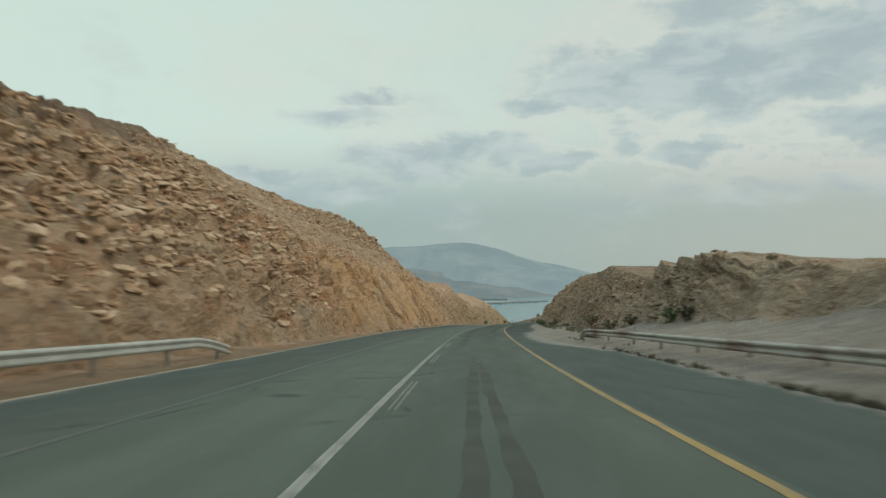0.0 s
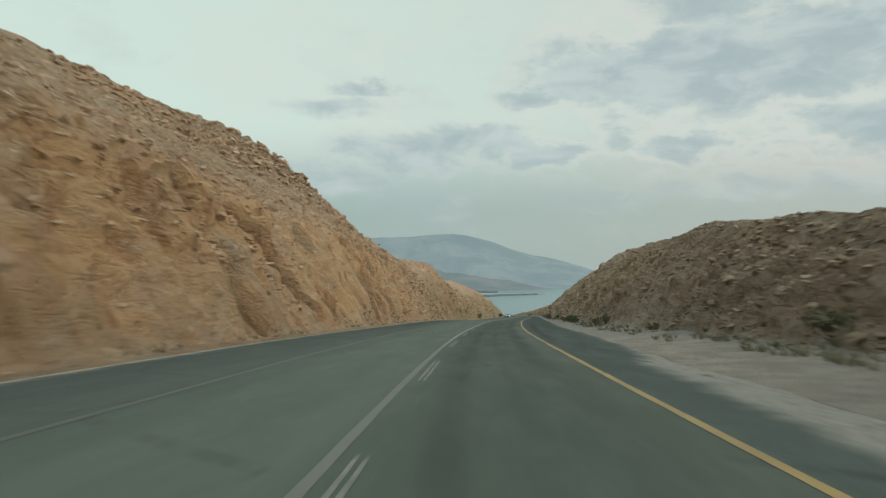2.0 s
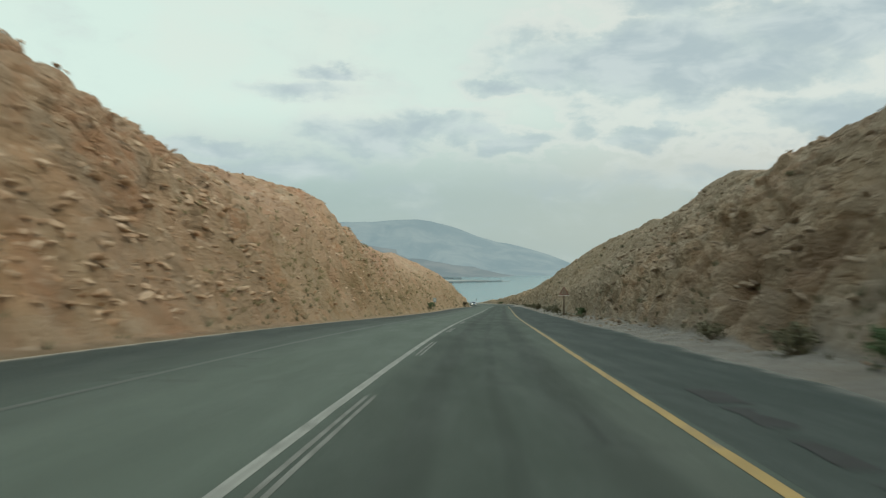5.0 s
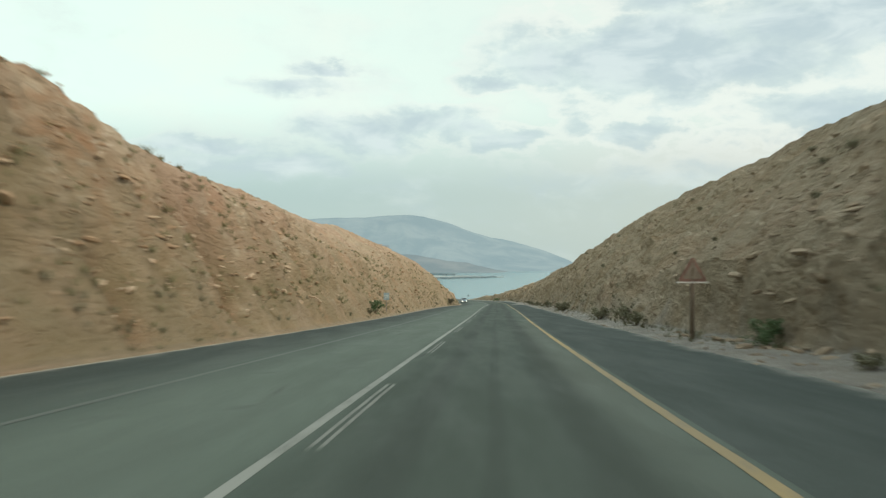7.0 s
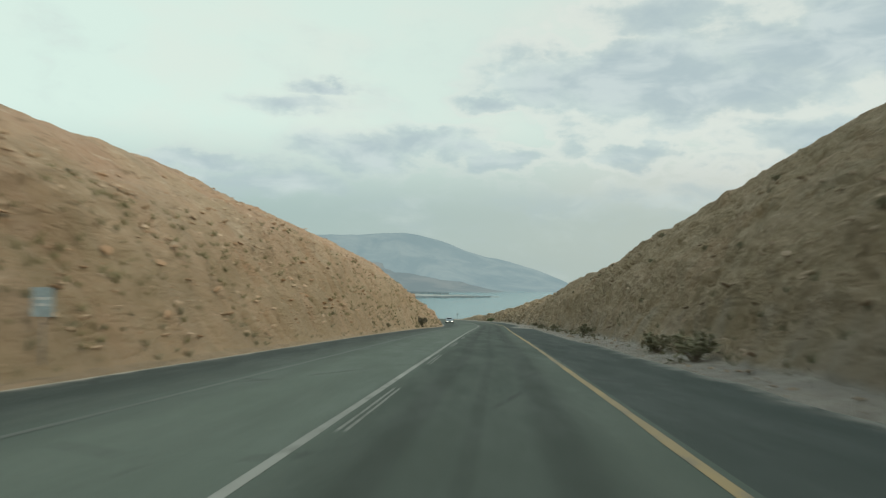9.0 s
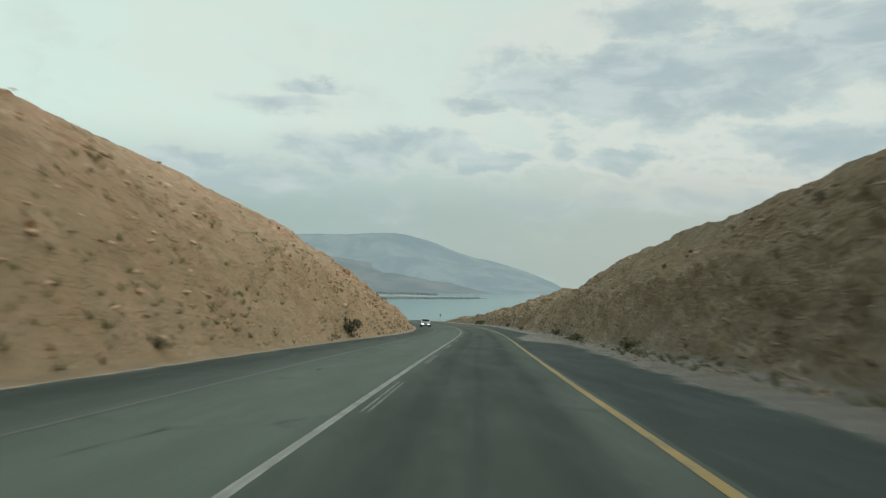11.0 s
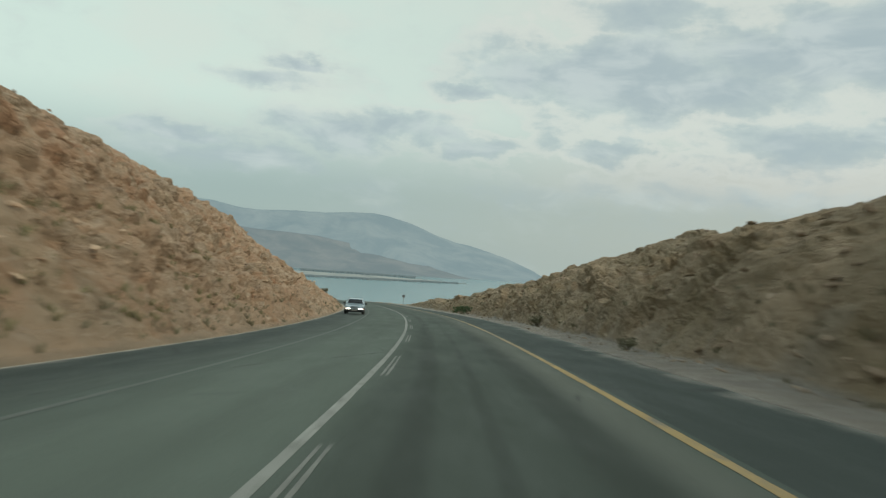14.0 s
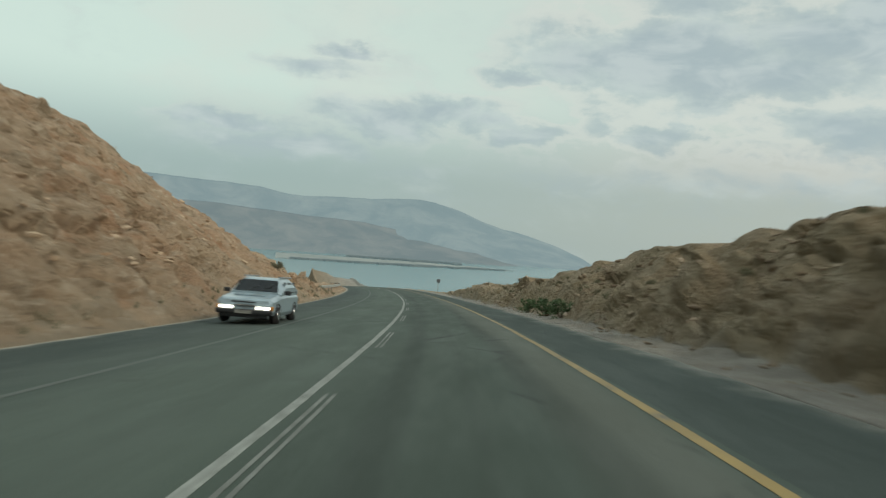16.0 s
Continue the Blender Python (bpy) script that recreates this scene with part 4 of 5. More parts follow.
def build_spit():
    """A low tongue of salt flat with belts of scrub, off the far shore."""
    eye = Vector((10.0, 300.0, -20.0))

    def band(name, label, mat_, a0, a1, low, high, lift):
        az = np.arange(a0, a1 + 0.01, 0.2)
        f = (az - a0) / (a1 - a0)
        lo, hi = low(f) + 0.018 * fbm(az / 0.7, 0 * az, 0 * az, 3, 14), high(f) + 0.018 * fbm(az / 0.6, 0 * az + 5, 0 * az, 3, 15)
        verts = []
        for z0 in (lift, SEA - 1):
            for dip in (lo, hi):
                r = (eye.z - SEA) / np.tan(np.radians(dip))
                verts.append(np.stack([eye.x + r * np.sin(np.radians(az)), eye.y + r * np.cos(np.radians(az)), np.full(len(az), z0)], -1))
        V = np.concatenate(verts)
        n = len(az)
        quads = []
        for k in range(n - 1):
            quads += [(k, k + 1, n + k + 1, n + k), (2 * n + k, 2 * n + k + 1, k + 1, k), (n + k, n + k + 1, 3 * n + k + 1, 3 * n + k)]
        me = bpy.data.meshes.new(name)
        me.from_pydata(V.tolist(), [], quads)
        me.materials.append(mat_)
        tagged(new(name, me), label, kind="structure")

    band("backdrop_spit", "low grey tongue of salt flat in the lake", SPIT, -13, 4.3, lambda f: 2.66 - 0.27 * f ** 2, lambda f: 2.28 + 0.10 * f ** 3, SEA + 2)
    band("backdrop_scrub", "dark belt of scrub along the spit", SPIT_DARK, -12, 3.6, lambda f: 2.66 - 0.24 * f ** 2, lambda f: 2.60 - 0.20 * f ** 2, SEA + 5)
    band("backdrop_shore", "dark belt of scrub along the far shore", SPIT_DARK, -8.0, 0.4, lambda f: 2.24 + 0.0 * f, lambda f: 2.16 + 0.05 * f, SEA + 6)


build_water()
build_range("backdrop_range_far", "mountain range with blue-grey evening haze painted in", FAR_RIDGE,
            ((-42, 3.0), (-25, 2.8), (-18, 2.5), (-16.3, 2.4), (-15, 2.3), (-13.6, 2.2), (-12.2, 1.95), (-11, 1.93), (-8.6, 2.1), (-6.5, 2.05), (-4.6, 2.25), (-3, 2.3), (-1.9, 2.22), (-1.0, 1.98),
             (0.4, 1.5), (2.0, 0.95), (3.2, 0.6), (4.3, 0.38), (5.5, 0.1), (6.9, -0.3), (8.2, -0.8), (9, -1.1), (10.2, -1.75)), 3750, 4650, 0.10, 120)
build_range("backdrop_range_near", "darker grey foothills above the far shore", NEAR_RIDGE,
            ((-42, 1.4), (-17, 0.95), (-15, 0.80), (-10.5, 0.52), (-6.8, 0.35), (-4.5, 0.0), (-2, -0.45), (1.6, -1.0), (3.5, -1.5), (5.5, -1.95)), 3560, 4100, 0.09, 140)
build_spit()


# ---------------------------------------------------------------- guard rails
def rail_section(run):
    """A W-beam along run, a list of road poses' points (Vector) with side directions."""
    prof = ((0.00, -0.155), (0.03, -0.15), (0.075, -0.11), (0.08, -0.075), (0.03, -0.03), (0.0, 0.0), (0.03, 0.03), (0.08, 0.075), (0.075, 0.11), (0.03, 0.15), (0.0, 0.155))
    bm = bmesh.new()
    rings = []
    for p, out in run:
        ring = [bm.verts.new(p + out * d + Vector((0, 0, h))) for d, h in prof]
        ring += [bm.verts.new(p + out * (d - 0.008) + Vector((0, 0, h))) for d, h in reversed(prof)]
        rings.append(ring)
    for a, b in zip(rings[:-1], rings[1:]):
        for k in range(len(a)):
            bm.faces.new((a[k], a[(k + 1) % len(a)], b[(k + 1) % len(a)], b[k]))
    bm.faces.new(rings[0]), bm.faces.new(list(reversed(rings[-1])))
    bmesh.ops.recalc_face_normals(bm, faces=bm.faces)
    return bm


def make_rust_shade_rail():
    m, n, shader = material("rust_and_shade_rail", 0.6, 0.35)
    p = spot(n)
    fine = n.noise(p, 9.0, 5.0, 0.65)
    # red-brown patches: rust, and the beam's shaded face put into the colour
    rust = n.span(n.noise(n.vec("MULTIPLY", p, (1, 0.22, 1)), 0.9, 4.0, 0.6), 0.46, 0.60, 0.0, 0.9)
    finish(n, shader, n.mix(rust, n.mix(fine, (0.36, 0.36, 0.33), (0.50, 0.50, 0.46)), n.mix(fine, (0.12, 0.065, 0.05), (0.20, 0.12, 0.09))), fine, 0.2, 0.006)
    return m


RAIL_RUST_SHADE = make_rust_shade_rail()


def guard_rail(label, line, s0, s1, sink, spacing=4.0, facing=1, steel=None):
    """line: u as a function of s. sink: the last metres bend down towards the ground."""
    rail = new("guard_rail")
    tagged(rail, label, "guard rail", "guard rails along the road")
    run = []
    for s in np.append(np.arange(s0, s1, 0.5), s1):
        u = float(line(s))
        low = max(0.0, 1 - (s1 - s) / sink) if sink else 0.0
        p = Vector(road_point(s, u, 0.56 - 0.34 * low ** 1.5))
        ph = float(along(s)[3])
        run.append((p, Vector((math.cos(ph), -math.sin(ph), 0)) * facing))
    part("beam", rail_section(run), steel or STEEL, rail, smooth=False)
    for s in np.arange(s0 + 0.6, s1 - 0.2, spacing):
        u = float(line(s)) - 0.09 * facing
        bm = bmesh.new()
        p, q = Vector(road_point(s, u, -0.35)), Vector(road_point(s, u, 0.70 - (0.3 if sink and s > s1 - sink else 0)))
        mid = (p + q) / 2
        box(bm, (0.10, 0.06, (q - p).length), mid, 0.006)
        part("post", bm, POST_STEEL, rail)
        bm = bmesh.new()
        box(bm, (0.10, 0.08, 0.2), (mid.x + 0.05 * facing, mid.y, Vector(road_point(s, u, 0.58 - (0.25 if sink and s > s1 - sink else 0))).z), 0.004)
        part("spacer", bm, POST_STEEL, rail)
    return rail


guard_rail("galvanised steel guard rail with a lowered end, dirt verge behind", lambda s: np.interp(s, (10, 25), (-6.75, -6.62)), -24.0, 25.4, 3.0, facing=1)
guard_rail("pale guard rail with rust and painted shade on the gravel verge, bent end", lambda s: np.interp(s, (-20, 14, 35, 42), (9.0, 8.9, 7.9, 6.75)), -24.0, 40.6, 0.9, facing=-1, steel=RAIL_RUST_SHADE)
guard_rail("far steel guard rail round the outside of the bend", lambda s: np.interp(s, (426, 446, 462, 520), (-8.6, -7.6, -7.0, -6.8)), 426.0, 520.0, 0, facing=1)


# ---------------------------------------------------------------- signs
def warning_sign():
    red = plain("faded_red_sign", (0.24, 0.125, 0.095), 0.5, 0.0, 4.0)
    pale = plain("faded_cream_sign", (0.26, 0.20, 0.15), 0.5, 0.0, 5.0)
    rust = plain("rusty_brown_post", (0.19, 0.14, 0.10), 0.8, 0.3, 6.0)
    sign = new("warning_sign")
    tagged(sign, "triangular warning sign with red border on a rusty post", "road sign")
    bm = bmesh.new()
    tube(bm, (0, 0.04, -0.5), (0, 0.04, 2.45), 0.07)
    part("post", bm, rust, sign, smooth=True)

    def triangle(bm_, side, y, thick, shift=0.0):
        r = side / math.sqrt(3)
        pts = [(r * math.sin(a_), r * math.cos(a_)) for a_ in (0, 2 * math.pi / 3, 4 * math.pi / 3)]
        fr = [bm_.verts.new((x_, y, z_ + 2.05 + shift)) for x_, z_ in pts]
        bk = [bm_.verts.new((x_, y + thick, z_ + 2.05 + shift)) for x_, z_ in pts]
        bm_.faces.new(fr), bm_.faces.new(list(reversed(bk)))
        for k in range(3):
            bm_.faces.new((fr[k], bk[k], bk[(k + 1) % 3], fr[(k + 1) % 3]))
        bmesh.ops.recalc_face_normals(bm_, faces=bm_.faces)
        bmesh.ops.bevel(bm_, geom=[e_ for e_ in bm_.edges if abs(e_.verts[0].co.y - e_.verts[1].co.y) > 0.001], offset=side * 0.06, segments=3, affect="EDGES")
    bm = bmesh.new()
    triangle(bm, 0.92, -0.02, 0.012)
    plate = part("plate", bm, red, sign, "faded red border plate")
    bm = bmesh.new()
    triangle(bm, 0.62, -0.026, 0.006)
    part("face", bm, pale, plate, "faded cream face")
    bm = bmesh.new()
    box(bm, (0.05, 0.006, 0.24), (0, -0.03, 2.08), 0.002)
    part("symbol", bm, rust, plate)
    bm = bmesh.new()
    box(bm, (0.98, 0.03, 0.05), (0, -0.012, 1.76), 0.005)
    part("lower_rim", bm, plain("white_sign_rim", (0.72, 0.66, 0.60), 0.4), plate, "pale lower rim")
    for z in (1.85, 2.2):
        bm = bmesh.new()
        box(bm, (0.16, 0.03, 0.035), (0, 0.015, z), 0.004)
        part("bracket", bm, rust, sign)
    sign.matrix_world = road_pose(178.3, 7.8)
    return sign


def blue_marker(s, u):
    blue = plain("pale_blue_sign", (0.34, 0.43, 0.47), 0.5, 0.0, 6.0)
    sign = new("marker_sign")
    tagged(sign, "small pale blue roadside marker plate on a thin post", "road sign")
    bm = bmesh.new()
    tube(bm, (0, 0.03, -0.4), (0, 0.03, 1.75), 0.025, sides=8)
    part("post", bm, POST_STEEL, sign, smooth=True)
    bm = bmesh.new()
    box(bm, (0.42, 0.012, 0.55), (0, 0, 1.45), 0.004)
    plate = part("plate", bm, blue, sign)
    bm = bmesh.new()
    box(bm, (0.28, 0.004, 0.05), (0, -0.009, 1.52)), box(bm, (0.22, 0.004, 0.05), (0, -0.009, 1.40))
    part("bar", bm, plain("white_sign_bar", (0.62, 0.66, 0.66), 0.5), plate)
    sign.matrix_world = road_pose(s, u)


def bend_post(s, u):
    sign = new("bend_marker")
    tagged(sign, "small dark bend marker on a post at the roadside", "road sign")
    bm = bmesh.new()
    tube(bm, (0, 0.03, -0.4), (0, 0.03, 1.9), 0.035, sides=8)
    part("post", bm, POST_STEEL, sign, smooth=True)
    bm = bmesh.new()
    box(bm, (0.5, 0.014, 0.5), (0, 0, 1.7), 0.004)
    part("plate", bm, plain("dark_sign_plate", (0.12, 0.13, 0.14), 0.5), sign)
    sign.matrix_world = road_pose(s, u)


warning_sign()
blue_marker(212.0, -6.55)
bend_post(462.0, 6.9)


# ---------------------------------------------------------------- the oncoming car
def loft(sections, close=True):
    """A skin over cross-sections, each a list of points."""
    bm = bmesh.new()
    rings = [[bm.verts.new(p) for p in sec] for sec in sections]
    n = len(rings[0])
    for a_, b_ in zip(rings[:-1], rings[1:]):
        for k in range(n):
            bm.faces.new((a_[k], a_[(k + 1) % n], b_[(k + 1) % n], b_[k]))
    if close:
        bm.faces.new(list(reversed(rings[0]))), bm.faces.new(rings[-1])
    bmesh.ops.recalc_face_normals(bm, faces=bm.faces)
    return bm


def ring(y, half, low, high, r=0.12, top_half=None):
    """A rounded cross-section at y: half its width at the waist, from low to high."""
    t = half if top_half is None else top_half
    pts = [(half - r * 0.5, low), (half, low + r), (half, (low + high) / 2), (t, high - r), (t - r, high)]
    return [(x_, y, z_) for x_, z_ in pts] + [(-x_, y, z_) for x_, z_ in reversed(pts)]


def estate_car():
    paint, n_, sh_ = material("silver_white_paint", 0.28)
    dust = n_.span(n_.noise(spot(n_), 3.0, 5.0), 0.35, 0.7)
    finish(n_, sh_, n_.mix(dust, (0.29, 0.38, 0.44), (0.22, 0.28, 0.32)))
    sh_.inputs["Coat Weight"].default_value = 0.5
    glass, n_, sh_ = material("dark_car_glass", 0.06)
    finish(n_, sh_, (0.015, 0.02, 0.024))
    trim = plain("black_trim", (0.02, 0.02, 0.022), 0.5, 0.0, 9.0)
    tyre = plain("tyre", (0.022, 0.022, 0.023), 0.85, 0.0, 9.0)
    chrome = plain("dull_chrome", (0.55, 0.56, 0.57), 0.25, 0.9, 9.0)
    lit = make_glow("lit_headlamp", (1.0, 0.93, 0.80), 4.0)
    amber = plain("amber_lens", (0.55, 0.22, 0.03), 0.3)
    car = new("estate_car")
    tagged(car, "silver-white oncoming estate car with lit headlamps on the asphalt", "car")
    # the front faces -y, towards the camera
    body = part("body", loft([ring(-2.10, 0.76, 0.42, 0.76, 0.10), ring(-2.02, 0.82, 0.34, 0.82, 0.10), ring(-1.60, 0.84, 0.28, 0.88), ring(-0.78, 0.85, 0.26, 0.95), ring(0.0, 0.86, 0.26, 0.97), ring(1.2, 0.86, 0.26, 0.97), ring(2.1, 0.85, 0.30, 0.97), ring(2.32, 0.80, 0.40, 0.93)]), paint, car)
    part("cabin", loft([ring(-0.80, 0.80, 0.88, 1.00, 0.05, 0.76), ring(-0.12, 0.81, 0.88, 1.44, 0.10, 0.63), ring(0.25, 0.81, 0.88, 1.49, 0.10, 0.64), ring(1.60, 0.81, 0.88, 1.49, 0.10, 0.64), ring(2.20, 0.80, 0.88, 1.28, 0.10, 0.66)]), paint, car)
    bm = bmesh.new()
    vs = [bm.verts.new(p) for p in ((-0.68, -0.755, 1.02), (0.68, -0.755, 1.02), (0.565, -0.19, 1.39), (-0.565, -0.19, 1.39))]
    bm.faces.new(vs)
    bmesh.ops.solidify(bm, geom=bm.faces[:], thickness=0.03)
    bmesh.ops.translate(bm, verts=bm.verts, vec=(0, -0.03, 0.012))
    part("windscreen", bm, glass, car, "dark windscreen")
    for side in (-1, 1):
        for y0, y1 in ((-0.35, 0.45), (0.55, 1.35), (1.43, 1.95)):
            bm = bmesh.new()
            lean = 0.30 if y0 < 0 else 0.0
            vs = [bm.verts.new(p) for p in ((side * 0.82, y0, 1.01), (side * 0.82, y1, 1.01), (side * 0.70, y1, 1.36), (side * 0.70, y0 + lean, 1.36))]
            bm.faces.new(vs)
            bmesh.ops.solidify(bm, geom=bm.faces[:], thickness=0.025)
            part("side_window", bm, glass, car, "dark side window")
        bm = bmesh.new()
        box(bm, (0.42, 0.10, 0.085), (side * 0.54, -2.12, 0.53), 0.03)
        housing = part("headlight", bm, lit, car, "lit headlamp")
        bm = bmesh.new()
        box(bm, (0.46, 0.05, 0.12), (side * 0.54, -2.10, 0.53), 0.02)
        part("bezel", bm, chrome, housing)
        bm = bmesh.new()
        box(bm, (0.10, 0.10, 0.14), (side * 0.79, -2.05, 0.53), 0.03)
        part("indicator", bm, amber, car, "amber indicator")
        bm = bmesh.new()
        box(bm, (0.20, 0.10, 0.14), (side * 0.96, -0.52, 1.02), 0.035)
        part("wing_mirror", bm, trim, car)
        for y in (-1.35, 1.42):
            bm = bmesh.new()
            tube(bm, (side * 0.64, y, 0.31), (side * 0.88, y, 0.31), 0.31, sides=28)
            bmesh.ops.bevel(bm, geom=[e_ for e_ in bm.edges if len(e_.link_faces) == 2 and max(len(f_.verts) for f_ in e_.link_faces) > 8], offset=0.05, segments=2, affect="EDGES")
            wheel = part("wheel", bm, tyre, car, "black tyre", smooth=True)
            bm = bmesh.new()
            tube(bm, (side * 0.83, y, 0.31), (side * 0.895, y, 0.31), 0.19, 0.15, sides=20)
            part("rim", bm, chrome, wheel)
            bm = bmesh.new()
            bmesh.ops.create_cone(bm, cap_ends=False, segments=24, radius1=0.38, radius2=0.38, depth=0.10, matrix=Matrix.Translation((side * 0.82, y, 0.31)) @ Matrix.Rotation(math.pi / 2, 4, "Y"))
            bmesh.ops.delete(bm, geom=[v_ for v_ in bm.verts if v_.co.z < 0.34], context="VERTS")
            bmesh.ops.solidify(bm, geom=bm.faces[:], thickness=0.03)
            part("wheel_arch", bm, trim, car)
        bm = bmesh.new()
        box(bm, (0.05, 2.1, 0.05), (side * 0.55, 1.0, 1.52), 0.015)
        part("roof_rail", bm, chrome, car)
    bm = bmesh.new()
    box(bm, (0.60, 0.06, 0.05), (-0.02, -2.11, 0.60), 0.015)
    grille = part("grille", bm, trim, car, "black grille")
    for z in (0.60,):
        bm = bmesh.new()
        box(bm, (0.70, 0.03, 0.02), (0, -2.145, z), 0.005)
        part("grille_bar", bm, chrome, grille)
    bm = bmesh.new()
    box(bm, (1.66, 0.22, 0.15), (0, -2.14, 0.40), 0.05)
    bumper = part("front_bumper", bm, trim, car, "black bumper")
    for z in (0.70, 0.785):
        bm = bmesh.new()
        box(bm, (0.74, 0.05, 0.035), (-0.05, -2.085 + (z - 0.70) * 0.9, z), 0.01)
        part("air_slot", bm, trim, car, "dark slot across the nose")
    bm = bmesh.new()
    box(bm, (1.40, 0.10, 0.14), (0, -2.10, 0.29), 0.03)
    part("valance", bm, trim, car)
    bm = bmesh.new()
    box(bm, (0.50, 0.015, 0.11), (0, -2.262, 0.40), 0.004)
    part("plate_bar", bm, plain("plain_plate", (0.24, 0.24, 0.22), 0.5), bumper)
    bm = bmesh.new()
    box(bm, (1.60, 0.20, 0.20), (0, 2.36, 0.46), 0.05)
    part("rear_bumper", bm, trim, car)
    bm = bmesh.new()
    box(bm, (0.9, 0.5, 0.03), (0, -1.35, 0.905), 0.012)
    part("bonnet_scoop", bm, paint, car)
    for x in (-0.3, 0.12):
        bm = bmesh.new()
        tube(bm, (x, -0.80, 1.03), (x + 0.34, -0.52, 1.22), 0.01, sides=6)
        part("wiper", bm, trim, car)
    car.matrix_world = road_pose(376.2, -4.12) @ pose(0, 0, 0, math.degrees(math.atan(-0.068)), 0, 0) @ Matrix.Diagonal((0.97, 0.97, 0.92, 1))
    return car


estate_car()


# ---------------------------------------------------------------- plants
def shrub(size, height, leaf_mat, label, seed, leaves=420, spread=1.0, leaf=0.06):
    """A desert shrub: bent twigs from one root, with small leaves in loose clumps."""
    rng = random.Random(seed)
    plant = new("shrub")
    tagged(plant, label, "shrub")
    bm = bmesh.new()
    tips = []
    for k in range(rng.randint(9, 13)):
        a_ = rng.uniform(0, 2 * math.pi)
        out = size * 0.5 * rng.uniform(0.35, 1.0)
        p = Vector((rng.uniform(-0.05, 0.05), rng.uniform(-0.05, 0.05), -0.05))
        q = Vector((math.cos(a_) * out * 0.5, math.sin(a_) * out * 0.5, height * rng.uniform(0.35, 0.55)))
        r = Vector((math.cos(a_) * out, math.sin(a_) * out, height * rng.uniform(0.55, 1.0)))
        tube(bm, p, q, 0.020, 0.012, 5), tube(bm, q, r, 0.012, 0.004, 5)
        tips += [q, r, (q + r) / 2]
        for _ in range(2):
            w = q + (r - q) * rng.uniform(0.2, 0.9)
            v = w + Vector((rng.uniform(-1, 1), rng.uniform(-1, 1), rng.uniform(0.0, 0.9))) * size * 0.2
            tube(bm, w, v, 0.006, 0.002, 4)
            tips.append(v)
    part("stem", bm, TWIG, plant)
    verts, faces = [], []
    clumps = [Vector((rng.uniform(-1, 1), rng.uniform(-1, 1), rng.uniform(0.05, 1))) for _ in range(26)]
    clumps = [Vector((c.x * size * 0.5, c.y * size * 0.5, c.z * height)) for c in clumps if c.x ** 2 + c.y ** 2 + c.z ** 2 < 1.1]
    clumps = [(c, rng.uniform(0.05, 0.13)) for c in clumps] + [(c, 0.05) for c in tips]
    weight = [rng.uniform(0.2, 1.0) for _ in clumps]
    for k in range(leaves):
        c, wide = rng.choices(clumps, weight)[0]
        c = c + Vector((rng.gauss(0, 1), rng.gauss(0, 1), rng.gauss(0, 0.8))) * size * wide * spread
        c.z = max(c.z, 0.02)
        t_ = Vector((rng.uniform(-1, 1), rng.uniform(-1, 1), rng.uniform(-0.4, 1))).normalized()
        b_ = t_.cross(Vector((rng.uniform(-1, 1), rng.uniform(-1, 1), rng.uniform(-1, 1)))).normalized()
        l_ = leaf * rng.uniform(0.6, 1.5)
        n0 = len(verts)
        verts += [c - t_ * l_, c + b_ * l_ * 0.4, c + t_ * l_, c - b_ * l_ * 0.4]
        faces.append((n0, n0 + 1, n0 + 2, n0 + 3))
    me = bpy.data.meshes.new("foliage")
    me.from_pydata([tuple(v) for v in verts], [], faces)
    me.materials.append(leaf_mat)
    ob = new("foliage", me)
    ob.parent = plant
    return plant


def plant_at(plant, s, u, scale=1.0, turn=0.0):
    p = ground_at(s, u)
    plant.matrix_world = pose(p.x, p.y, p.z - 0.03, 0, 0, turn) @ Matrix.Scale(scale, 4)
    return plant


KINDS = (shrub(1.7, 1.35, LEAF_DARK, "dark twiggy desert shrub at the foot of the rock bank", 1, 1300, 1.0, 0.075),
         shrub(1.3, 0.9, LEAF_GREEN, "green roadside bush at the foot of the rock bank", 2, 1100, 1.0, 0.065),
         shrub(1.0, 0.5, LEAF_DRY, "low olive desert scrub on the gravel verge", 3, 800, 1.0, 0.05),
         shrub(0.7, 0.45, LEAF_DRY, "small dry tuft of scrub on the rock slope", 4, 420, 1.0, 0.042))
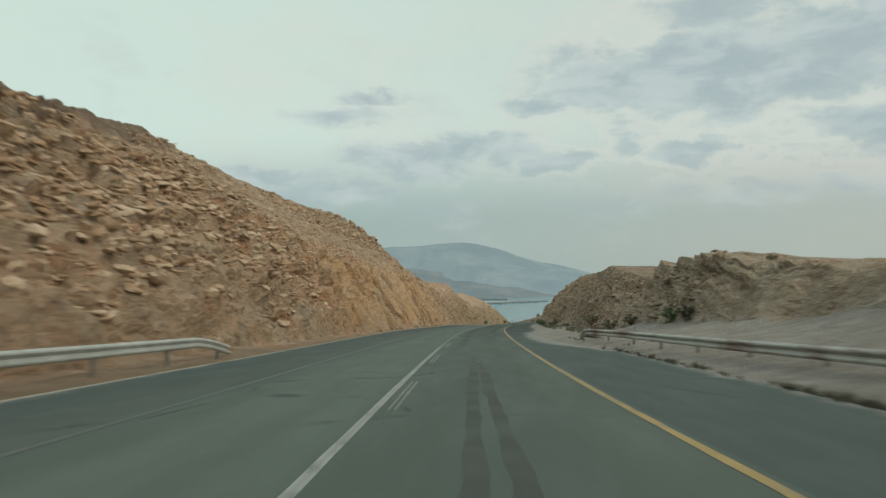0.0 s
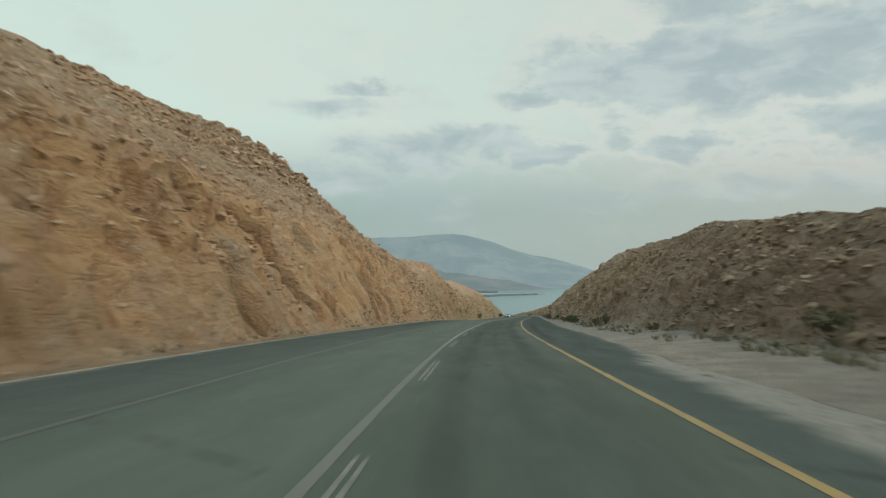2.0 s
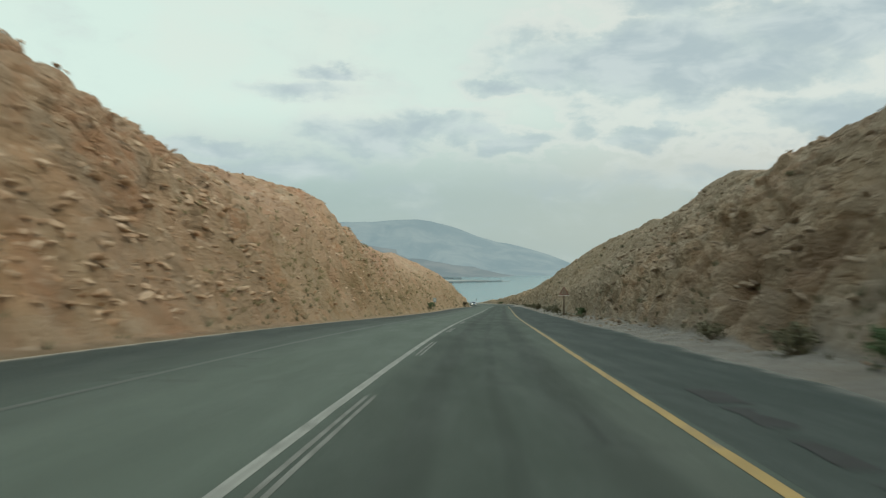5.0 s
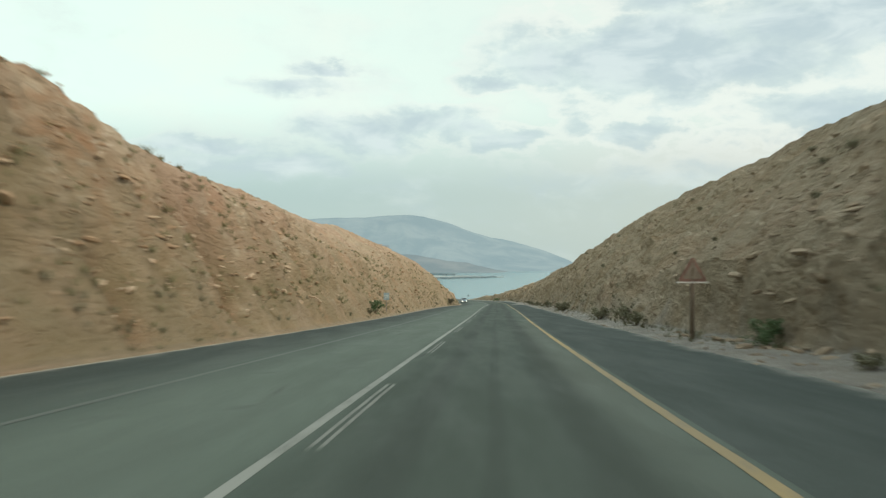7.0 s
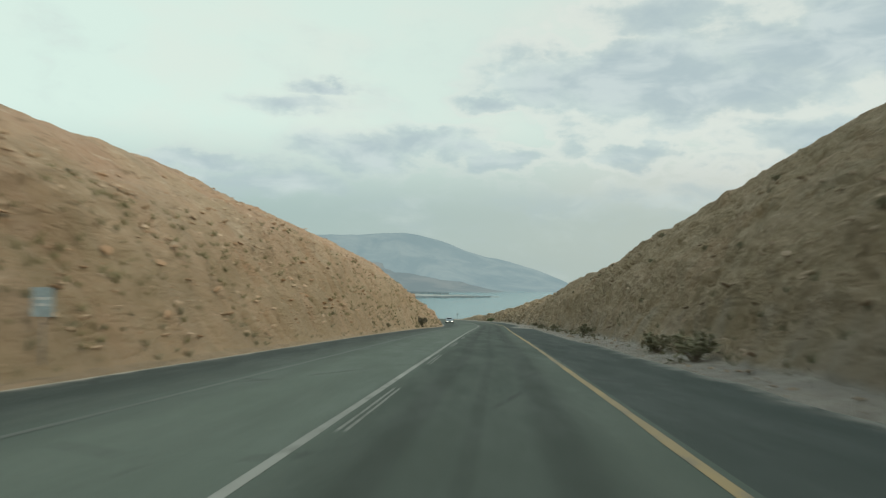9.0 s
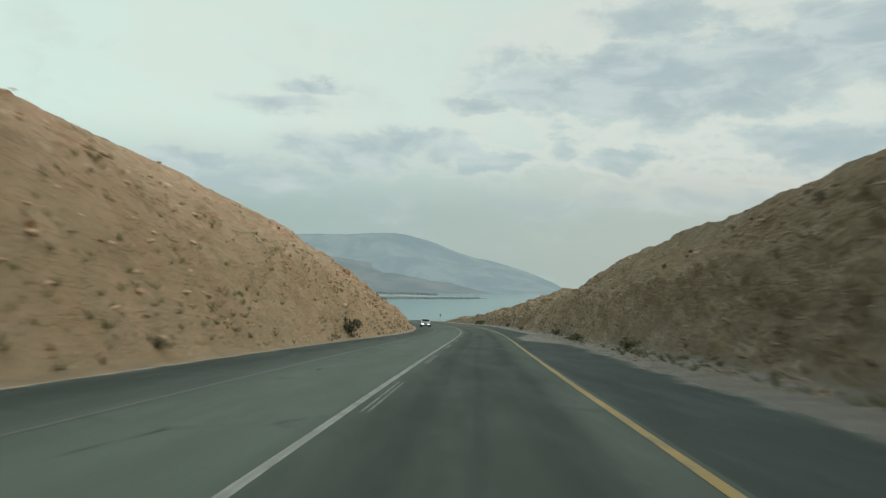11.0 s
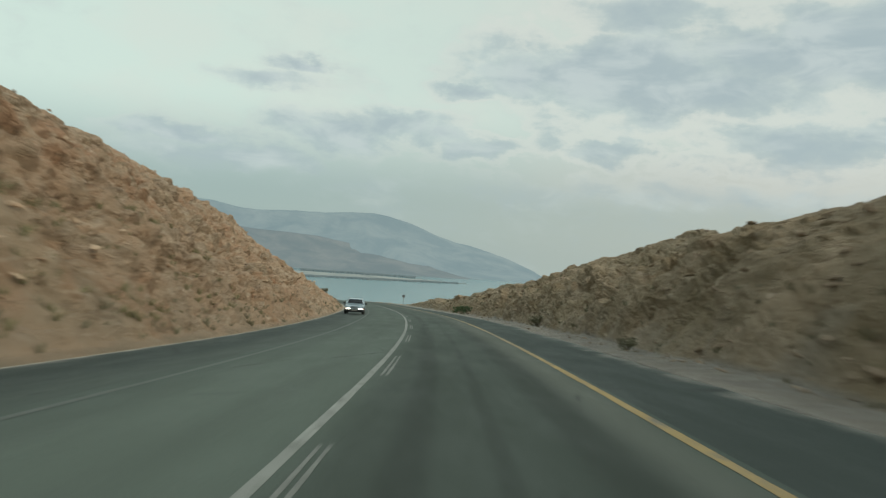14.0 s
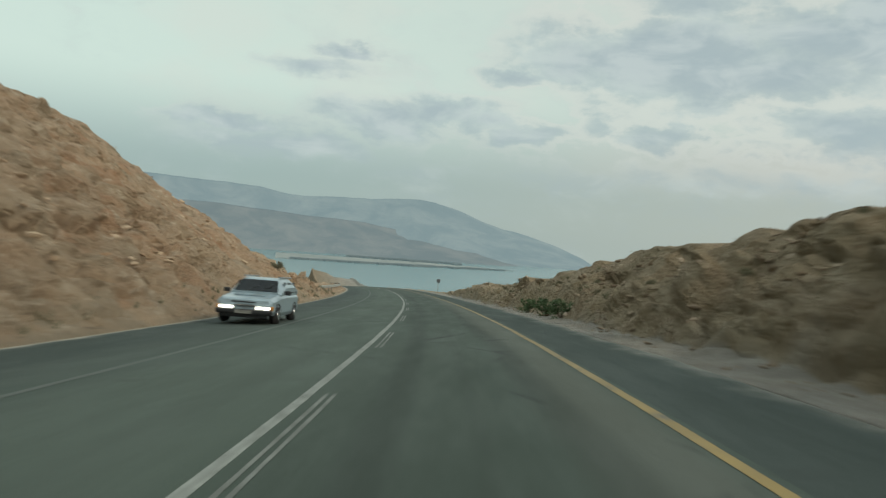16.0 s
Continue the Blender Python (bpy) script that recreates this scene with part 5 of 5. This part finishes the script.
PLANTS = ((0, 290.9, -6.5, 0.78), (1, 207.0, -6.6, 0.9), (1, 175.0, 8.9, 0.75), (1, 123.9, 8.75, 0.75), (1, 121.5, 8.95, 0.7), (2, 107.0, 10.2, 1.4), (2, 110.5, 9.7, 1.2), (2, 128.0, 8.7, 1.3), (2, 134.0, 8.5, 1.0),
          (2, 66.0, 10.9, 1.5), (2, 55.0, 10.8, 1.4), (1, 392.5, 6.6, 0.8), (1, 388.0, 6.7, 0.85), (1, 384.5, 6.8, 0.8), (2, 331.5, 6.9, 0.7), (2, 192.0, 7.9, 1.1), (2, 197.0, 7.4, 1.2), (2, 188.0, 7.8, 1.1), (2, 219.0, 7.2, 1.4), (2, 225.0, 7.4, 1.2),
          (2, 248.5, 7.9, 1.3), (2, 276.0, 7.9, 1.0), (2, 292.5, 7.8, 1.0), (2, 88.0, 10.6, 0.9), (2, 168.0, 8.2, 0.6), (2, 262.0, -6.7, 0.6), (2, 205.0, -6.7, 0.7),
          (2, 305.0, 7.7, 0.9), (2, 350.0, 7.1, 1.0), (0, 416.0, -8.4, 0.7), (2, 402.0, -8.3, 1.0), (2, 47.0, 10.6, 1.3), (1, 41.0, 11.6, 0.8), (0, 39.8, 12.2, 0.5), (2, 40.0, 16.4, 0.7), (2, 195.7, -16.4, 1.6), (2, 197.2, -16.6, 1.1))
rng = random.Random(12)
first = set()
for kind, s, u, scale in PLANTS:
    if kind not in first:
        first.add(kind)
        plant_at(KINDS[kind], s, u, scale, rng.uniform(0, 360))
    else:
        p = ground_at(s, u)
        copy_thing(KINDS[kind], pose(p.x, p.y, p.z - 0.03, 0, 0, rng.uniform(0, 360)) @ Matrix.Scale(1.0, 4)).scale = (scale,) * 3
# tufts on the slopes and along the skyline
placed = 0
while placed < 90:
    s, west = rng.uniform(15, 430), rng.random() < 0.38
    table = WEST if west else EAST
    crest, toe = float(ease(s, table["crest"])), float(ease(s, table["toe"]))
    u = toe + (crest - toe) * rng.uniform(0.12, 0.84)
    p = ground_at(s, -u if west else u)
    size = rng.uniform(0.3, 0.65)
    m = pose(p.x, p.y, p.z - 0.04, 0, 0, rng.uniform(0, 360))
    if placed == 0:
        KINDS[3].matrix_world = m
    else:
        copy_thing(KINDS[3], m).scale = (size,) * 3
    placed += 1


# ---------------------------------------------------------------- stones
def stone_points(rng_, detail):
    """The corners and faces of one weathered stone of about one metre."""
    bm = bmesh.new()
    bmesh.ops.create_icosphere(bm, subdivisions=detail, radius=0.5)
    cuts = [(Vector((rng_.uniform(-1, 1), rng_.uniform(-1, 1), rng_.uniform(-1, 1))).normalized(), rng_.uniform(0.26, 0.42)) for _ in range(6)]
    flat = (rng_.uniform(0.9, 1.6), rng_.uniform(0.6, 1.0), rng_.uniform(0.28, 0.62))
    for v in bm.verts:
        for way, far_ in cuts:
            d = v.co.dot(way) - far_
            if d > 0:
                v.co -= way * d
        v.co = Vector((v.co.x * flat[0], v.co.y * flat[1], v.co.z * flat[2]))
        v.co += v.co.normalized() * rng_.uniform(-0.03, 0.03)
    bm.verts.index_update()
    shape = ([tuple(v.co) for v in bm.verts], [tuple(v.index for v in f.verts) for f in bm.faces])
    bm.free()
    return shape


def bank_spot(rng_, west, low, high, s0, s1):
    s = rng_.uniform(s0, s1)
    table = WEST if west else EAST
    crest, toe = float(ease(s, table["crest"])), float(ease(s, table["toe"]))
    toe -= 0.5 if west and s > 40 else 0.0
    u = toe + (crest - toe) * rng_.uniform(low, high)
    return s, -u if west else u


SHAPES = [stone_points(random.Random(50 + k), 2) for k in range(10)]
MESHES = {}
for k, (vs, fs) in enumerate(SHAPES):
    for mat_ in (STONE_WARM, STONE_GREY):
        me = bpy.data.meshes.new("rock")
        me.from_pydata(vs, [], fs)
        me.materials.append(mat_)
        MESHES[k, mat_.name] = me
rng = random.Random(31)
for k in range(280):
    west = rng.random() < 0.55
    verge = rng.random() < 0.45
    s, u = bank_spot(rng, west, -0.06 if verge else 0.05, 0.06 if verge else 0.95, 6, 150 if rng.random() < 0.5 else 425)
    if verge and not west and s < 45:
        continue
    p = ground_at(s, u)
    size = rng.uniform(0.15, 0.4) if verge else rng.uniform(0.3, 0.75) * (1.0 if s < 42 and west else 0.5)
    ob = new("rock", MESHES[rng.randrange(10), (STONE_WARM if west else STONE_GREY).name])
    ob.matrix_world = pose(p.x, p.y, p.z - size * 0.12, rng.uniform(-20, 20), rng.uniform(-20, 20), rng.uniform(0, 360)) @ Matrix.Scale(size, 4)
    tagged(ob, "tan limestone boulder on the rock bank" if west else "grey-brown limestone boulder on the rock bank", "rock", "boulders fallen on the banks")


def rubble(name, label, west, count, s0, s1, seed, sizes, low=-0.05, high=1.0, patchy=True, bias=2.5):
    """Uncounted small stones over a bank, as one object."""
    rng_ = random.Random(seed)
    shapes = [stone_points(random.Random(80 + k), 1) for k in range(6)]
    verts, faces = [], []
    for _ in range(count):
        s, u = bank_spot(rng_, west, low, high, s0, s1)
        if patchy and value_noise(np.array(s / 7.0), np.array(u / 4.0), np.array(0.0), 77) < rng_.uniform(-0.6, 0.3):
            continue
        p = ground_at(s, u)
        size = sizes[0] + (sizes[1] - sizes[0]) * rng_.random() ** bias
        m = pose(p.x + rng_.uniform(-0.2, 0.2), p.y + rng_.uniform(-0.2, 0.2), p.z + size * 0.02, rng_.uniform(-30, 30), rng_.uniform(-30, 30), rng_.uniform(0, 360)) @ Matrix.Scale(size, 4)
        vs, fs = shapes[rng_.randrange(6)]
        n0 = len(verts)
        verts += [tuple(m @ Vector(v)) for v in vs]
        faces += [tuple(n0 + i for i in f) for f in fs]
    me = bpy.data.meshes.new(name)
    me.from_pydata(verts, [], faces)
    me.materials.append(STONE_WARM if west else STONE_GREY)
    tagged(new(name, me), label, kind="stuff")


rubble("rubble", "loose tan stones scattered over the rock bank", True, 17000, 3, 52, 1, (0.09, 0.8), 0.02, 0.88, bias=2.8)
rubble("rubble", "small tan stones scattered over the rock bank", True, 10000, 52, 82, 11, (0.08, 0.5), 0.02, 0.92, bias=2.6)
rubble("rubble", "larger tan stones strewn over the upper rock bank", True, 2200, 3, 66, 6, (0.25, 0.7), 0.3, 0.87, bias=1.8)
rubble("rubble", "small tan stones lodged on the orange rock face", True, 8000, 80, 142, 8, (0.08, 0.42), -0.02, 0.97, bias=2.5)
rubble("rubble", "broken grey-brown cap rock along the crest of the bank", True, 1300, 88, 111, 9, (0.15, 0.7), 0.62, 0.97, False, 1.8)
rubble("rubble", "pale broken stones heaped at the foot of the rock bank", True, 900, 118, 142, 7, (0.12, 0.5), -0.02, 0.3, False, 2.0)
rubble("rubble", "loose tan stones scattered over the rock bank", True, 6500, 140, 430, 2, (0.08, 0.32))
rubble("rubble", "pale ledges of broken marl on the lower rock bank", True, 3600, 140, 430, 12, (0.12, 0.45), -0.02, 0.6, bias=2.2)
rubble("rubble", "loose grey-brown stones scattered over the rock bank", False, 7000, 40, 180, 3, (0.10, 0.55), 0.02, 0.97, bias=2.8)
rubble("rubble", "loose grey-brown stones scattered over the rock bank", False, 6000, 180, 425, 10, (0.08, 0.38), 0.02, 0.97, bias=2.8)
rubble("rubble", "small grey stones along the gravel verge", False, 1200, 30, 425, 4, (0.05, 0.22), -0.14, 0.03, False)
rubble("rubble", "small tan stones along the gravel verge", True, 900, 10, 425, 5, (0.05, 0.20), -0.06, 0.03, False)


def weeds(label, west, count, s0, s1, low, high, tall, seed, mat_):
    """Uncounted tufts of dry grass and weeds, as one object."""
    rng_ = random.Random(seed)
    verts, faces = [], []
    for _ in range(count):
        s, u = rng_.uniform(s0, s1), rng_.uniform(low, high)
        if value_noise(np.array(s / 3.0), np.array(u), np.array(3.0), 55) < rng_.uniform(-0.5, 0.3):
            continue
        p = ground_at(s, -u if west else u)
        p += Vector((rng_.uniform(-0.15, 0.15), rng_.uniform(-0.15, 0.15), 0))
        size = tall * rng_.uniform(0.4, 1.0)
        for _ in range(11):
            a_, lean = rng_.uniform(0, 2 * math.pi), rng_.uniform(0.1, 0.8)
            way = Vector((math.cos(a_), math.sin(a_), 0))
            wide = Vector((-way.y, way.x, 0)) * size * 0.06
            root = p + way * size * rng_.uniform(0, 0.3) - Vector((0, 0, 0.03))
            tip = root + way * size * lean + Vector((0, 0, size * rng_.uniform(0.6, 1.1)))
            n0 = len(verts)
            verts += [tuple(root - wide), tuple(root + wide), tuple((root + tip) / 2 + wide * 0.8 + Vector((0, 0, size * 0.1))), tuple(tip)]
            faces.append((n0, n0 + 1, n0 + 2, n0 + 3))
    me = bpy.data.meshes.new("weeds")
    me.from_pydata(verts, [], faces)
    me.materials.append(mat_)
    tagged(new("weeds", me), label, kind="stuff")


weeds("dark dry weeds along the broken edge of the asphalt", False, 700, 0, 44, 7.1, 7.6, 0.22, 1, LEAF_DARK)
weeds("olive dry weeds at the foot of the grey rock bank", False, 900, 45, 175, 8.6, 10.8, 0.32, 2, LEAF_DRY)
weeds("olive dry weeds at the foot of the grey rock bank", False, 900, 175, 425, 7.4, 8.8, 0.28, 3, LEAF_DRY)
weeds("olive dry weeds at the foot of the tan rock bank", True, 1300, 60, 430, 6.4, 7.3, 0.28, 4, LEAF_DRY)
weeds("yellow-green dry weeds spread over the lower slope of the tan bank", True, 3200, 135, 345, 6.8, 10.4, 0.30, 6, LEAF_WEED)
